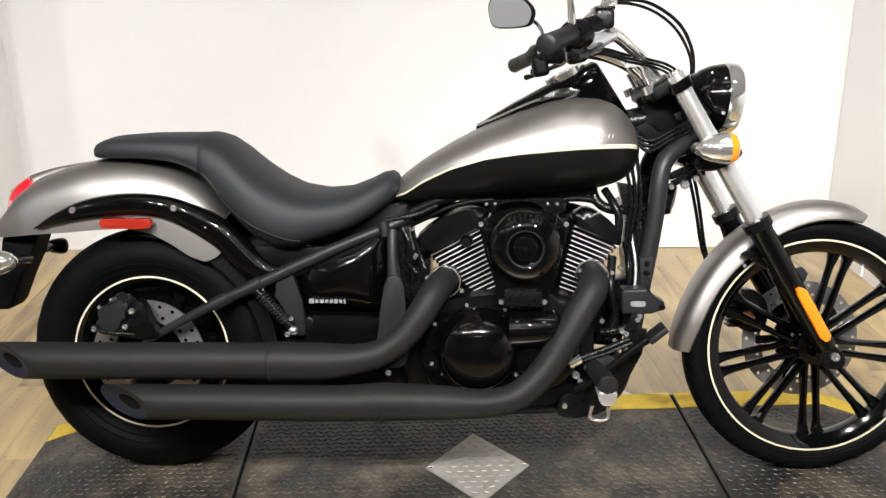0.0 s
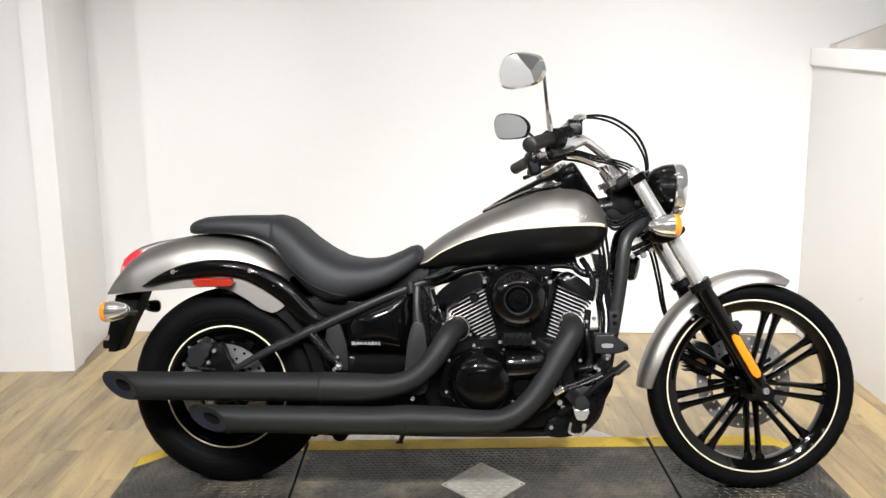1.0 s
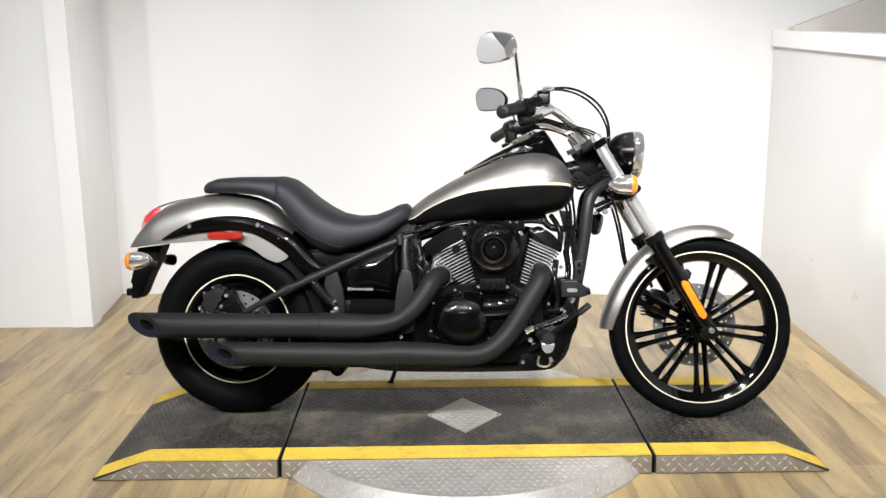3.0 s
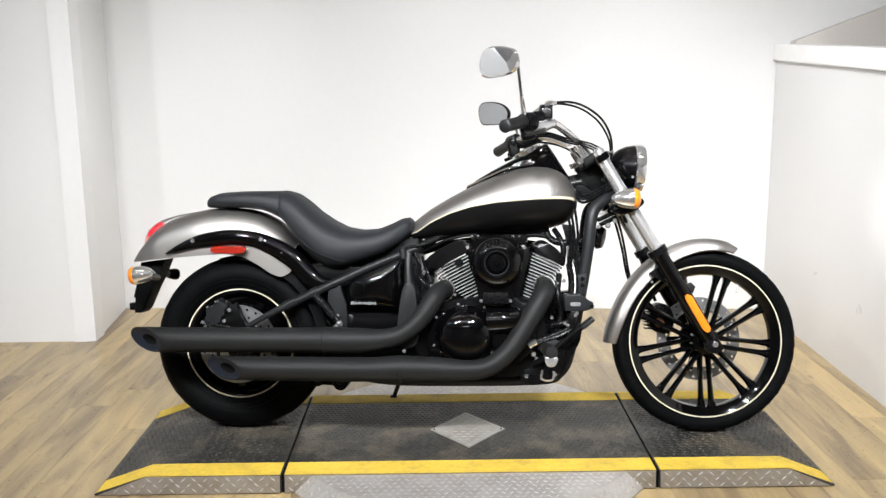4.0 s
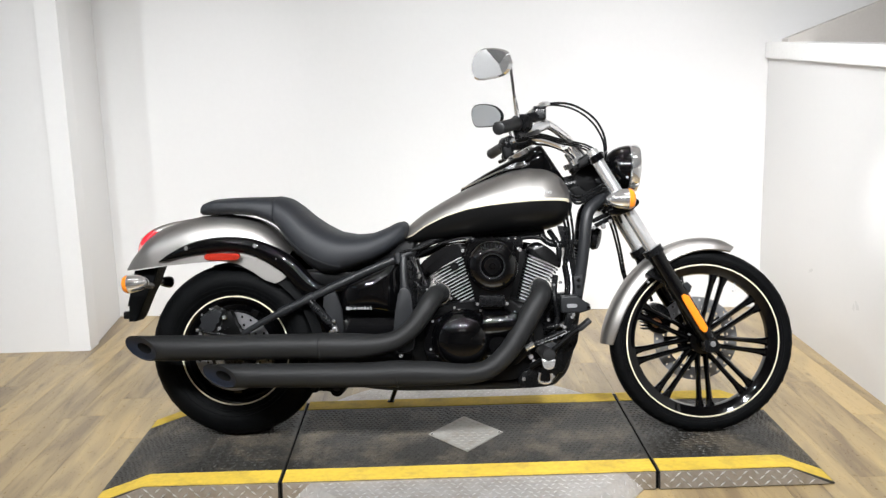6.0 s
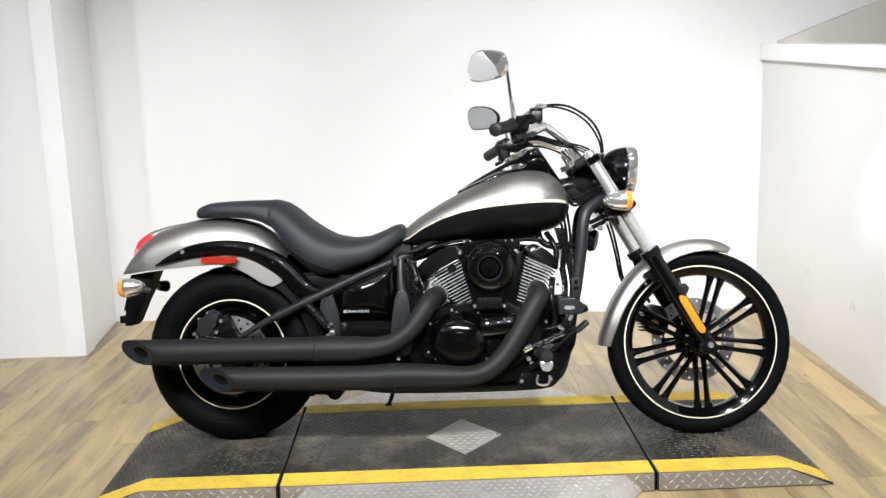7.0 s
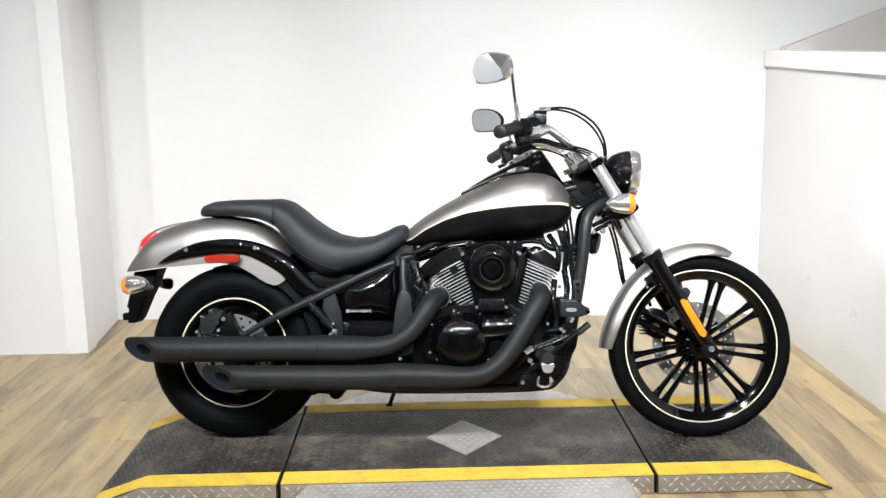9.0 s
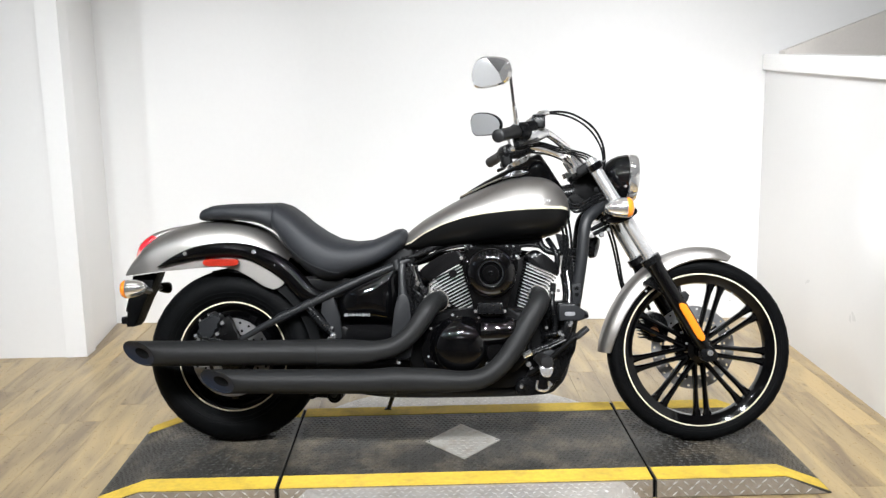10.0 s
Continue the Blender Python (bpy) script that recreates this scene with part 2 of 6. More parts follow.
# ---- mesh tools ----
def finish(name, bm, mat, parent=None, label="", at=None, sharp=38.0):
    if at is not None:
        bm.transform(at)
    bmesh.ops.recalc_face_normals(bm, faces=bm.faces)
    me = bpy.data.meshes.new(name)
    bm.to_mesh(me)
    bm.free()
    me.polygons.foreach_set("use_smooth", [True] * len(me.polygons))
    me.set_sharp_from_angle(angle=radians(sharp))
    me.materials.append(mat)
    ob = new(name, me)
    if parent is not None:
        ob.parent = parent
    if label:
        tagged(ob, label)
    return ob


def part(name, bm, mat, parent, label="", at=None, sharp=38.0):
    return finish(name, bm, mat, parent, label, at, sharp)


def lerp_table(table, x):
    xs, *cols = zip(*table)
    return [float(np.interp(x, xs, c)) for c in cols]


def spline(pts, k=6, closed=False):
    pts = [Vector(p) for p in pts]
    n, out = len(pts), []
    for i in range(n if closed else n - 1):
        if closed:
            a, b, c, d = pts[i - 1], pts[i], pts[(i + 1) % n], pts[(i + 2) % n]
        else:
            b, c = pts[i], pts[i + 1]
            a = pts[i - 1] if i else b * 2 - c
            d = pts[i + 2] if i + 2 < n else c * 2 - b
        for j in range(k):
            u = j / k
            out.append(0.5 * (2 * b + (c - a) * u + (2 * a - 5 * b + 4 * c - d) * u * u + (3 * b - a - 3 * c + d) * u ** 3))
    if not closed:
        out.append(pts[-1])
    return out


def loft(rings, cap=True, closed=True, bm=None):
    bm = bm or bmesh.new()
    rows = [[bm.verts.new(p) for p in r] for r in rings]
    n = len(rows[0])
    for a, b in zip(rows, rows[1:]):
        for i in range(n if closed else n - 1):
            j = (i + 1) % n
            bm.faces.new((a[i], a[j], b[j], b[i]))
    if cap and closed:
        bm.faces.new(rows[0][::-1])
        bm.faces.new(rows[-1])
    return bm


def tube(pts, r, n=12, k=6, cap=True, bm=None):
    """A round bar through pts; r is one radius or one for each point."""
    rs = r if isinstance(r, (list, tuple)) else [r] * len(pts)
    path = spline(pts, k) if k > 1 else [Vector(p) for p in pts]
    rad = [float(np.interp(i / max(1, k), range(len(rs)), rs)) for i in range(len(path))]
    rings, up = [], None
    for i, p in enumerate(path):
        d = (path[min(i + 1, len(path) - 1)] - path[max(i - 1, 0)]).normalized()
        if up is None:
            up = d.orthogonal().normalized()
        up = (up - d * up.dot(d)).normalized()
        side = d.cross(up)
        rings.append([p + (up * math.cos(a) + side * math.sin(a)) * rad[i] for a in [2 * math.pi * q / n for q in range(n)]])
    return loft(rings, cap, True, bm)


def revolve(profile, n=40, at=None, close=False, bm=None):
    """Turns (radius, height) pairs round the local z axis."""
    fresh = bmesh.new()
    pr = list(profile) + ([profile[0]] if close else [])
    rows = []
    for r, h in pr:
        if r < 1e-6:
            rows.append([fresh.verts.new((0, 0, h))])
        else:
            rows.append([fresh.verts.new((r * math.cos(2 * math.pi * i / n), r * math.sin(2 * math.pi * i / n), h)) for i in range(n)])
    for a, b in zip(rows, rows[1:]):
        for i in range(n):
            j = (i + 1) % n
            q = [a[i] if len(a) > 1 else a[0], a[j] if len(a) > 1 else None, b[j] if len(b) > 1 else b[0], b[i] if len(b) > 1 else None]
            q = [v for v in q if v is not None]
            if len(set(q)) >= 3:
                fresh.faces.new(q)
    if close:
        bmesh.ops.remove_doubles(fresh, verts=fresh.verts, dist=1e-6)
    if at is not None:
        fresh.transform(at)
    return fresh


def outline_plate(outline, y0, y1, bevel=0.004, seg=2):
    """A plate of the x-z outline, from y0 to y1, with eased edges."""
    bm = bmesh.new()
    a = [bm.verts.new((p[0], y0, p[1])) for p in outline]
    b = [bm.verts.new((p[0], y1, p[1])) for p in outline]
    n = len(a)
    f0, f1 = bm.faces.new(a), bm.faces.new(b[::-1])
    for i in range(n):
        j = (i + 1) % n
        bm.faces.new((a[i], b[i], b[j], a[j]))
    if bevel:
        es = list(set(f0.edges) | set(f1.edges))
        bmesh.ops.bevel(bm, geom=es, offset=bevel, segments=seg, affect="EDGES", profile=0.6)
    return bm


def smooth2(pts, k=4):
    return [(p.x, p.y) for p in spline([(a, b, 0) for a, b in pts], k, True)]


def box(cx, cy, cz, sx, sy, sz, bevel=0.0, seg=2, turn=None):
    bm = bmesh.new()
    bmesh.ops.create_cube(bm, size=1.0)
    bm.transform(Matrix.Diagonal((sx, sy, sz, 1)))
    if bevel:
        bmesh.ops.bevel(bm, geom=list(bm.edges), offset=bevel, segments=seg, affect="EDGES", profile=0.6)
    if turn is not None:
        bm.transform(turn)
    bm.transform(Matrix.Translation((cx, cy, cz)))
    return bm


def solid(corners, bevel=0.0):
    """A hexahedron from four bottom corners and four top corners."""
    bm = bmesh.new()
    v = [bm.verts.new(c) for c in corners]
    for q in ((3, 2, 1, 0), (4, 5, 6, 7), (0, 1, 5, 4), (1, 2, 6, 5), (2, 3, 7, 6), (3, 0, 4, 7)):
        bm.faces.new([v[i] for i in q])
    if bevel:
        bmesh.ops.bevel(bm, geom=list(bm.edges), offset=bevel, segments=2, affect="EDGES")
    return bm


def facing(x, y, z, way):
    """The pose whose local z axis points along way."""
    return Matrix.Translation((x, y, z)) @ Vector(way).to_track_quat("Z", "Y").to_matrix().to_4x4()


def structure(name, bm, mat, label, category, sharp=38):
    return tagged(finish(name, bm, mat, sharp=sharp), label, category, kind="structure")


# ---- the room ----
def wall_slab(x0, y0, x1, y1, z0, z1, thick):
    """A wall along (x0, y0)-(x1, y1); its thickness lies to the left of that way."""
    d = Vector((x1 - x0, y1 - y0, 0)).normalized()
    n = Vector((-d.y, d.x, 0)) * thick
    lo = [Vector((x0, y0, z0)), Vector((x1, y1, z0)), Vector((x1, y1, z0)) + n, Vector((x0, y0, z0)) + n]
    return solid(lo + [p + Vector((0, 0, z1 - z0)) for p in lo])


structure("wall_back", wall_slab(4.4, 1.665, -1.12, 1.947, FLOOR, CEIL, -0.12), M_WALL, "plain white painted back wall of the display bay", "wall")
structure("wall_return", wall_slab(-1.083, 1.972, -1.0147, 1.2874, FLOOR, CEIL, -0.10), M_WALL, "white painted side of the projecting wall corner", "wall")
structure("wall_left_front", wall_slab(-1.0153, 1.287, -3.6, 1.287, FLOOR, CEIL, -0.12), M_WALL, "white painted wall projecting beside the bay", "wall")
structure("wall_left", wall_slab(-3.6, 1.4, -3.6, -6.2, FLOOR, CEIL, -0.12), M_WALL, "white painted side wall", "wall")
structure("wall_behind", wall_slab(-3.6, -6.2, 4.4, -6.2, FLOOR, CEIL, -0.12), M_REAR, "unseen grey-beige wall closing the showroom, toned for reflections", "wall")
def sloped_slab(x0, y0, x1, y1, low0, low1, top0, top1, thick):
    """A wall along (x0, y0)-(x1, y1) whose lower and upper edges change height on the way."""
    d = Vector((x1 - x0, y1 - y0, 0)).normalized()
    n = Vector((-d.y, d.x, 0)) * thick
    a, b = Vector((x0, y0, 0)), Vector((x1, y1, 0))
    up = lambda p, z: p + Vector((0, 0, z))
    return solid([up(a, low0), up(b, low1), up(b + n, low1), up(a + n, low0), up(a, top0), up(b, top1), up(b + n, top1), up(a + n, top0)])


half_wall = structure("wall_right_half", sloped_slab(2.32, -6.2, 2.513, 1.755, FLOOR, FLOOR, 0.988, 1.293, -0.12), M_WALL, "white painted half-height wall beside the bay", "wall")


def scuff(y, z, sy, sz, lean):
    """A faint grey rub mark, a flake thin, on the half wall's face."""
    bm = bmesh.new()
    rng = random.Random(int(y * 1000))
    ring = [(math.cos(2 * math.pi * q / 11) * sy * rng.uniform(0.5, 1.0), math.sin(2 * math.pi * q / 11) * sz * rng.uniform(0.4, 1.0)) for q in range(11)]
    x = 2.32 + 0.193 * (y + 6.2) / 7.955
    turn = Matrix.Rotation(radians(lean), 2)
    flat = [turn @ Vector(p) for p in ring]
    a, b = [[bm.verts.new((x - d, y + p.x, z + p.y)) for p in flat] for d in (0.0006, -0.001)]
    bm.faces.new(a), bm.faces.new(b[::-1])
    for q in range(11):
        bm.faces.new((a[q], b[q], b[(q + 1) % 11], a[(q + 1) % 11]))
    part("scuff_mark", bm, M_SCUFF, half_wall, "faint grey rub mark")


for mark in SCUFFS:
    scuff(*mark)
structure("wall_far_right", wall_slab(4.4, -6.2, 4.4, 1.66, FLOOR, CEIL, -0.12), M_REAR, "unseen grey-beige wall closing the room beyond the half wall", "wall")
cap = sloped_slab(2.30, -6.19, 2.493, 1.75, 0.989, 1.294, 1.091, 1.377, -0.19)
bmesh.ops.bevel(cap, geom=list(cap.edges), offset=0.004, segments=2, affect="EDGES")
structure("trim_cap", cap, M_TRIM, "white painted timber cap along the half wall", "wall cap")
sl = bmesh.new()
pts = [(2.545, 1.10), (4.38, 1.10), (4.38, 2.06), (2.545, 1.389)]
ra = [sl.verts.new((x, 1.58, z)) for x, z in pts]
rb = [sl.verts.new((x, 1.66, z)) for x, z in pts]
sl.faces.new(ra), sl.faces.new(rb[::-1])
for i in range(4):
    sl.faces.new((ra[i], rb[i], rb[(i + 1) % 4], ra[(i + 1) % 4]))
structure("sloped_bulkhead", sl, M_BULK, "sloping boxed-in bulkhead behind the half wall, its shade put into the colour", "bulkhead")
structure("ceiling", wall_slab(-3.72, -6.3, 4.52, -6.3, CEIL, CEIL + 0.1, 8.4), M_CEIL, "pale painted ceiling", "ceiling")
floor = structure("floor", wall_slab(-3.72, -6.3, 4.52, -6.3, FLOOR - 0.10, FLOOR - 0.004, 8.4), M_SLAB, "oak-look vinyl plank floor", "floor")


# Fill lights out of view, added to brighten the bay and the chrome.
def ceiling_fill(x, y, watts, tint):
    base = tagged(new("ceiling_fill"), "unseen white linear fitting added as fill light, with a bright diffuser", "ceiling light", "ceiling lights")
    base.location = (x, y, CEIL)
    part("housing", box(0, 0, -0.02, 1.26, 0.26, 0.04, 0.006), M_TRIM, base)
    part("diffuser", box(0, 0, -0.045, 1.20, 0.20, 0.012, 0.003), M_GLOW, base, "glowing white diffuser")
    data = bpy.data.lights.new("fill_panel", "AREA")
    data.shape, data.size, data.size_y, data.energy = "RECTANGLE", 1.2, 0.2, watts
    data.color = tint
    lamp = new("fill_panel", data)
    lamp.parent = base
    lamp.location = (0, 0, -0.06)


M_GLOW = material("glowing_diffuser", (0.9, 0.9, 0.88), rough=0.6, vary=0.01, emit=((1.0, 0.97, 0.94), 2.0))
for row in FILLS:
    ceiling_fill(*row)


def spotlight(x, y, ax, ay, az, watts, spread, tint=LAMP_COLOR):
    """A small round ceiling spotlight turned to its aim; those beyond the row are added fill."""
    m = look((x, y, CEIL - 0.16), (ax, ay, az))
    base = tagged(new("spotlight"), "unseen small white ceiling spotlight, placed to light the bay", "spotlight", "ceiling spotlights")
    base.matrix_world = m
    part("can", revolve([(0, 0.10), (0.05, 0.10), (0.058, 0.085), (0.058, -0.010), (0.052, -0.010), (0.050, 0.02), (0, 0.02)], 24), M_TRIM, base)
    part("arm", tube([(0, 0, 0.09), (0, 0.03, 0.14), (0, 0.04, 0.20)], 0.01, 8), M_TRIM, base)
    data = bpy.data.lights.new("bulb", "AREA")
    data.shape, data.size, data.energy, data.spread = "DISK", 0.058, watts, radians(spread)
    data.color = tint
    lamp = new("bulb", data)
    lamp.parent = base
    lamp.matrix_basis = pose(0, 0, -0.004)


for row in SPOTS:
    spotlight(*row)


def downlight(x, y):
    """A small open lamp set into the ceiling."""
    base = tagged(new("downlight"), "small round recessed ceiling downlight, switched on", "downlight", "ceiling downlights")
    base.location = (x, y, CEIL)
    part("ring", revolve([(0.040, -0.002), (0.058, -0.002), (0.060, -0.008), (0.052, -0.014), (0.040, -0.010)], 24, None, True), M_TRIM, base)
    data = bpy.data.lights.new("bulb", "AREA")
    data.shape, data.size, data.energy = "DISK", 0.050, 0.6
    data.color = LAMP_COLOR
    lamp = new("bulb", data)
    lamp.parent = base
    lamp.location = (0, 0, -0.012)


for lx, ly in DOWNLIGHTS:
    downlight(lx, ly)


# ---- the turntable stand ----
def tread_field(spots, length=0.022, width=0.005, height=0.0016):
    """Many small raised bars of a tread plate in one mesh: (place, along, normal) each."""
    bm = bmesh.new()
    for p, a, nrm in spots:
        p, a, nrm = Vector(p), Vector(a).normalized(), Vector(nrm).normalized()
        s = a.cross(nrm)
        ring = [p + a * length / 2, p + s * width / 2, p - a * length / 2, p - s * width / 2]
        base = [bm.verts.new(q) for q in ring]
        top = [bm.verts.new(p + (q - p) * 0.55 + nrm * height) for q in ring]
        bm.faces.new(top)
        for i in range(4):
            bm.faces.new((base[i], base[(i + 1) % 4], top[(i + 1) % 4], top[i]))
    return bm


Y0, Y1 = -0.44, 0.283           # the deck's edges
XL, XR = 0.205, 1.412           # the joints
stand = tagged(new("display_stand"), "low motorcycle stand with black tread decks and worn yellow edge lines", "display stand")


def deck_section(profile, name):
    """A deck piece from an x-z outline, with its lower edge flared by a finger's width."""
    bm = bmesh.new()
    a = [bm.verts.new((x, Y0 - (0.006 if z < -0.03 else 0), z)) for x, z in profile]
    b = [bm.verts.new((x, Y1, z)) for x, z in profile]
    bm.faces.new(a), bm.faces.new(b[::-1])
    n = len(profile)
    for i in range(n):
        bm.faces.new((a[i], b[i], b[(i + 1) % n], a[(i + 1) % n]))
    bmesh.ops.bevel(bm, geom=list(bm.edges), offset=0.0025, segments=1, affect="EDGES")
    return part(name, bm, M_DECK, stand, sharp=25)


F = FLOOR
left = deck_section([(-0.40, F), (XL - 0.004, F), (XL - 0.004, 0), (-0.232, 0), (-0.40, F + 0.006)], "ramp_deck")
mid = deck_section([(XL + 0.004, F), (XR - 0.004, F), (XR - 0.004, 0), (XL + 0.004, 0)], "centre_deck")
right = deck_section([(XR + 0.004, F), (1.985, F), (1.985, F + 0.006), (1.835, 0), (XR + 0.004, 0)], "ramp_deck")
part("joint_strip", box(XL, -0.0785, F / 2 - 0.0015, 0.0078, 0.718, -F - 0.003), M_GAP, stand)
part("joint_strip", box(XR, -0.0785, F / 2 - 0.0015, 0.0078, 0.718, -F - 0.003), M_GAP, stand)


def strip(points, y0, y1, name="yellow_line"):
    """A painted band over x-z points, 2 mm thick."""
    bm = bmesh.new()
    rows = []
    for x, z in points:
        rows.append([bm.verts.new((x, y0, z + 0.0022)), bm.verts.new((x, y1, z + 0.0022)), bm.verts.new((x, y1, z - 0.002)), bm.verts.new((x, y0, z - 0.002))])
    for a, b in zip(rows, rows[1:]):
        for i in range(4):
            bm.faces.new((a[i], a[(i + 1) % 4], b[(i + 1) % 4], b[i]))
    bm.faces.new(rows[0][::-1]), bm.faces.new(rows[-1])
    return bm


SL = [(-0.395, F + 0.006), (-0.232, 0), (XL - 0.007, 0)]
SR = [(XR + 0.007, 0), (1.835, 0), (1.980, F + 0.006)]
SM = [(XL + 0.007, 0), (XR - 0.007, 0)]
for deck, line in ((left, SL), (mid, SM), (right, SR)):
    for y0, y1 in ((Y0 + 0.001, Y0 + 0.09), (Y1 - 0.088, Y1 - 0.001)):
        part("yellow_line", strip(line, y0, y1), M_YELLOW, deck, "worn yellow edge line", sharp=25)


def skirt(deck, outline):
    bm = bmesh.new()
    ys = lambda z: Y0 - 0.0035 - (0.006 if z < -0.03 else 0.0)
    a = [bm.verts.new((x, ys(z), z)) for x, z in outline]
    b = [bm.verts.new((x, ys(z) + 0.003, z)) for x, z in outline]
    n = len(a)
    bm.faces.new(a), bm.faces.new(b[::-1])
    for i in range(n):
        bm.faces.new((a[i], b[i], b[(i + 1) % n], a[(i + 1) % n]))
    s = part("skirt_plate", bm, M_SKIRT, deck, "darker steel tread plate skirt")
    xs = [x for x, _ in outline]
    spots, row = [], 0
    for z in (-0.013, -0.030, -0.047):
        x = min(xs) + 0.02 + (row % 2) * 0.018
        while x < max(xs) - 0.015:
            top = np.interp(x, [-0.40, -0.232, 1.835, 1.985], [F, 0, 0, F])
            if z < top - 0.008:
                yy = Y0 - 0.0036 - 0.006 * min(1, max(0, -z / 0.045))
                w = 1 if (int(x / 0.036) + row) % 2 else -1
                spots.append(((x, yy, z), (1, 0, 0.85 * w), (0, -1, 0.1)))
            x += 0.036
        row += 1
    tagged(part("tread_pattern", tread_field(spots, 0.024, 0.006), M_TREAD, deck, sharp=20), kind="stuff")


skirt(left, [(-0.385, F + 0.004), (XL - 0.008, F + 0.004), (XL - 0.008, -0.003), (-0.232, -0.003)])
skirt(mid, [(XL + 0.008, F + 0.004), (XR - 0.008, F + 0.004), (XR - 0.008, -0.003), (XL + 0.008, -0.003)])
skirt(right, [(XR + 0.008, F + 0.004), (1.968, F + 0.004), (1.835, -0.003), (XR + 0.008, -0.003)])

# round turntable plate below the deck
CX, CY, RAD = 0.805, -0.08, 0.625
disc = tagged(new("turntable"), "round worn steel tread-plate turntable under the stand", "turntable")
disc.location = (CX, CY, 0)
part("plate", revolve([(0, F), (RAD + 0.045, F), (RAD + 0.045, F + 0.006), (RAD, -0.007), (RAD - 0.004, -0.0045), (0, -0.0045)], 96), M_STEEL, disc, sharp=25)
spots = []
for i in range(-26, 27):
    for j in range(-26, 27):
        x, y = i * 0.025 + (0.0125 if j % 2 else 0), j * 0.025
        yy = y + CY
        if math.hypot(x, y) < RAD - 0.015 and (yy < Y0 - 0.012 or yy > Y1 + 0.012):
            spots.append(((x, y, -0.0046), (1, 0.9 if (i + j) % 2 else -0.9, 0), (0, 0, 1)))
for i in range(120):
    a = 2 * math.pi * i / 120
    for k, q in ((0, 0.012), (1, 0.03)):
        r = RAD + q
        aa = a + k * math.pi / 120
        n = Vector((math.cos(aa), math.sin(aa), 0.75)).normalized()
        t = Vector((-math.sin(aa), math.cos(aa), 0.0))
        z = -0.007 + (F + 0.006 + 0.007) * (q / 0.045)
        spots.append(((r * math.cos(aa), r * math.sin(aa), z + 0.0004), t + n.cross(t) * (0.8 if (i + k) % 2 else -0.8), n))
tagged(part("tread_pattern", tread_field(spots, 0.020, 0.005), M_TREAD, disc, sharp=20), kind="stuff")

# diamond-shaped steel inset
bm = bmesh.new()
dp = [(0.678, -0.087), (0.811, -0.248), (0.945, -0.087), (0.811, 0.076)]
top = [bm.verts.new((x, y, 0.0035)) for x, y in dp]
bot = [bm.verts.new((x, y, -0.002)) for x, y in dp]
bm.faces.new(top), bm.faces.new(bot[::-1])
for i in range(4):
    bm.faces.new((top[i], bot[i], bot[(i + 1) % 4], top[(i + 1) % 4]))
inset = part("diamond_inset", bm, M_INSET, mid, "bare steel diamond inset plate", sharp=20)
spots = []
for j in range(-6, 7):
    for i in range(-5, 6):
        x, y = 0.811 + i * 0.030 + (0.015 if j % 2 else 0), -0.087 + j * 0.0235
        if abs(x - 0.811) / 0.134 + abs(y + 0.087) / 0.162 < 0.90:
            spots.append(((x, y, 0.0036), (1, 0.12 * (-1) ** j, 0), (0, 0, 1)))
tagged(part("tread_pattern", tread_field(spots, 0.017, 0.0032, 0.0012), M_INSET, mid, sharp=20), kind="stuff")
for x in (0.692, 0.931):
    part("screw", revolve([(0, 0.0062), (0.003, 0.006), (0.0055, 0.0045), (0.006, 0.003)], 12, Matrix.Translation((x, -0.087, 0))), M_CHROME, mid)

# raised chevron ribs of the black decks, running on down the ramp ends
for deck, x0, x1 in ((left, -0.388, XL - 0.012), (mid, XL + 0.012, XR - 0.012), (right, XR + 0.012, 1.975)):
    spots, row, y = [], 0, Y0 + 0.100
    while y < Y1 - 0.096:
        x = x0 + 0.010 + (row % 2) * 0.00825
        i = row % 2
        while x < x1 - 0.008:
            if not (deck is mid and abs(x - 0.811) / 0.134 + abs(y + 0.087) / 0.162 < 1.10):
                z = float(np.interp(x, [-0.40, -0.232, 1.835, 1.985], [F + 0.006, 0, 0, F + 0.006]))
                tip = -0.33 if x < -0.232 else 0.37 if x > 1.835 else 0.0
                spots.append(((x, y, z), Vector((1, 0.8 if i % 2 else -0.8, -tip)), (tip, 0, 1)))
            x += 0.0165
            i += 1
        y += 0.0205
        row += 1
    tagged(part("rib_pattern", tread_field(spots, 0.020, 0.0070, 0.0020), M_DECK, deck, sharp=20), kind="stuff")

# ---- the motorcycle: x ahead from the rear axle, y to its left, z up from the deck ----
BIKE = pose(0, 0, -0.006, -9, 0, -4)
bike = tagged(new("motorcycle"), "silver and black cruiser motorcycle with twin exhausts on its side stand", "motorcycle")
bike.matrix_world = BIKE
WR, ZR, RR = -0.002, 0.311, 0.311          # rear axle x, z and tyre radius
WF, ZF, RF = 1.650, 0.326, 0.3215        # front
AXIS = Vector((-0.5, 0, 0.866))
HEADP = Vector((1.24, 0, 0.92))
STEER = Matrix.Translation(HEADP) @ Matrix.Rotation(radians(4.0), 4, AXIS) @ Matrix.Translation(-HEADP)
SIDE = Matrix(((1, 0, 0, 0), (0, 0, -1, 0), (0, 1, 0, 0), (0, 0, 0, 1)))   # local z to -y


def bolt(x, y, z, r=0.008, way=(0, -1, 0), mat=None, parent=None, at=None, name="bolt"):
    m = facing(x, y, z, way)
    r *= 0.86
    if at is not None:
        m = at @ m
    return part(name, revolve([(0, r * 0.15), (r * 0.42, r * 0.15), (r * 0.45, r * 0.50), (r * 0.80, r * 0.48), (r * 0.97, r * 0.28), (r, -r * 0.6)], 12, m), mat or M_BOLT, parent or bike)


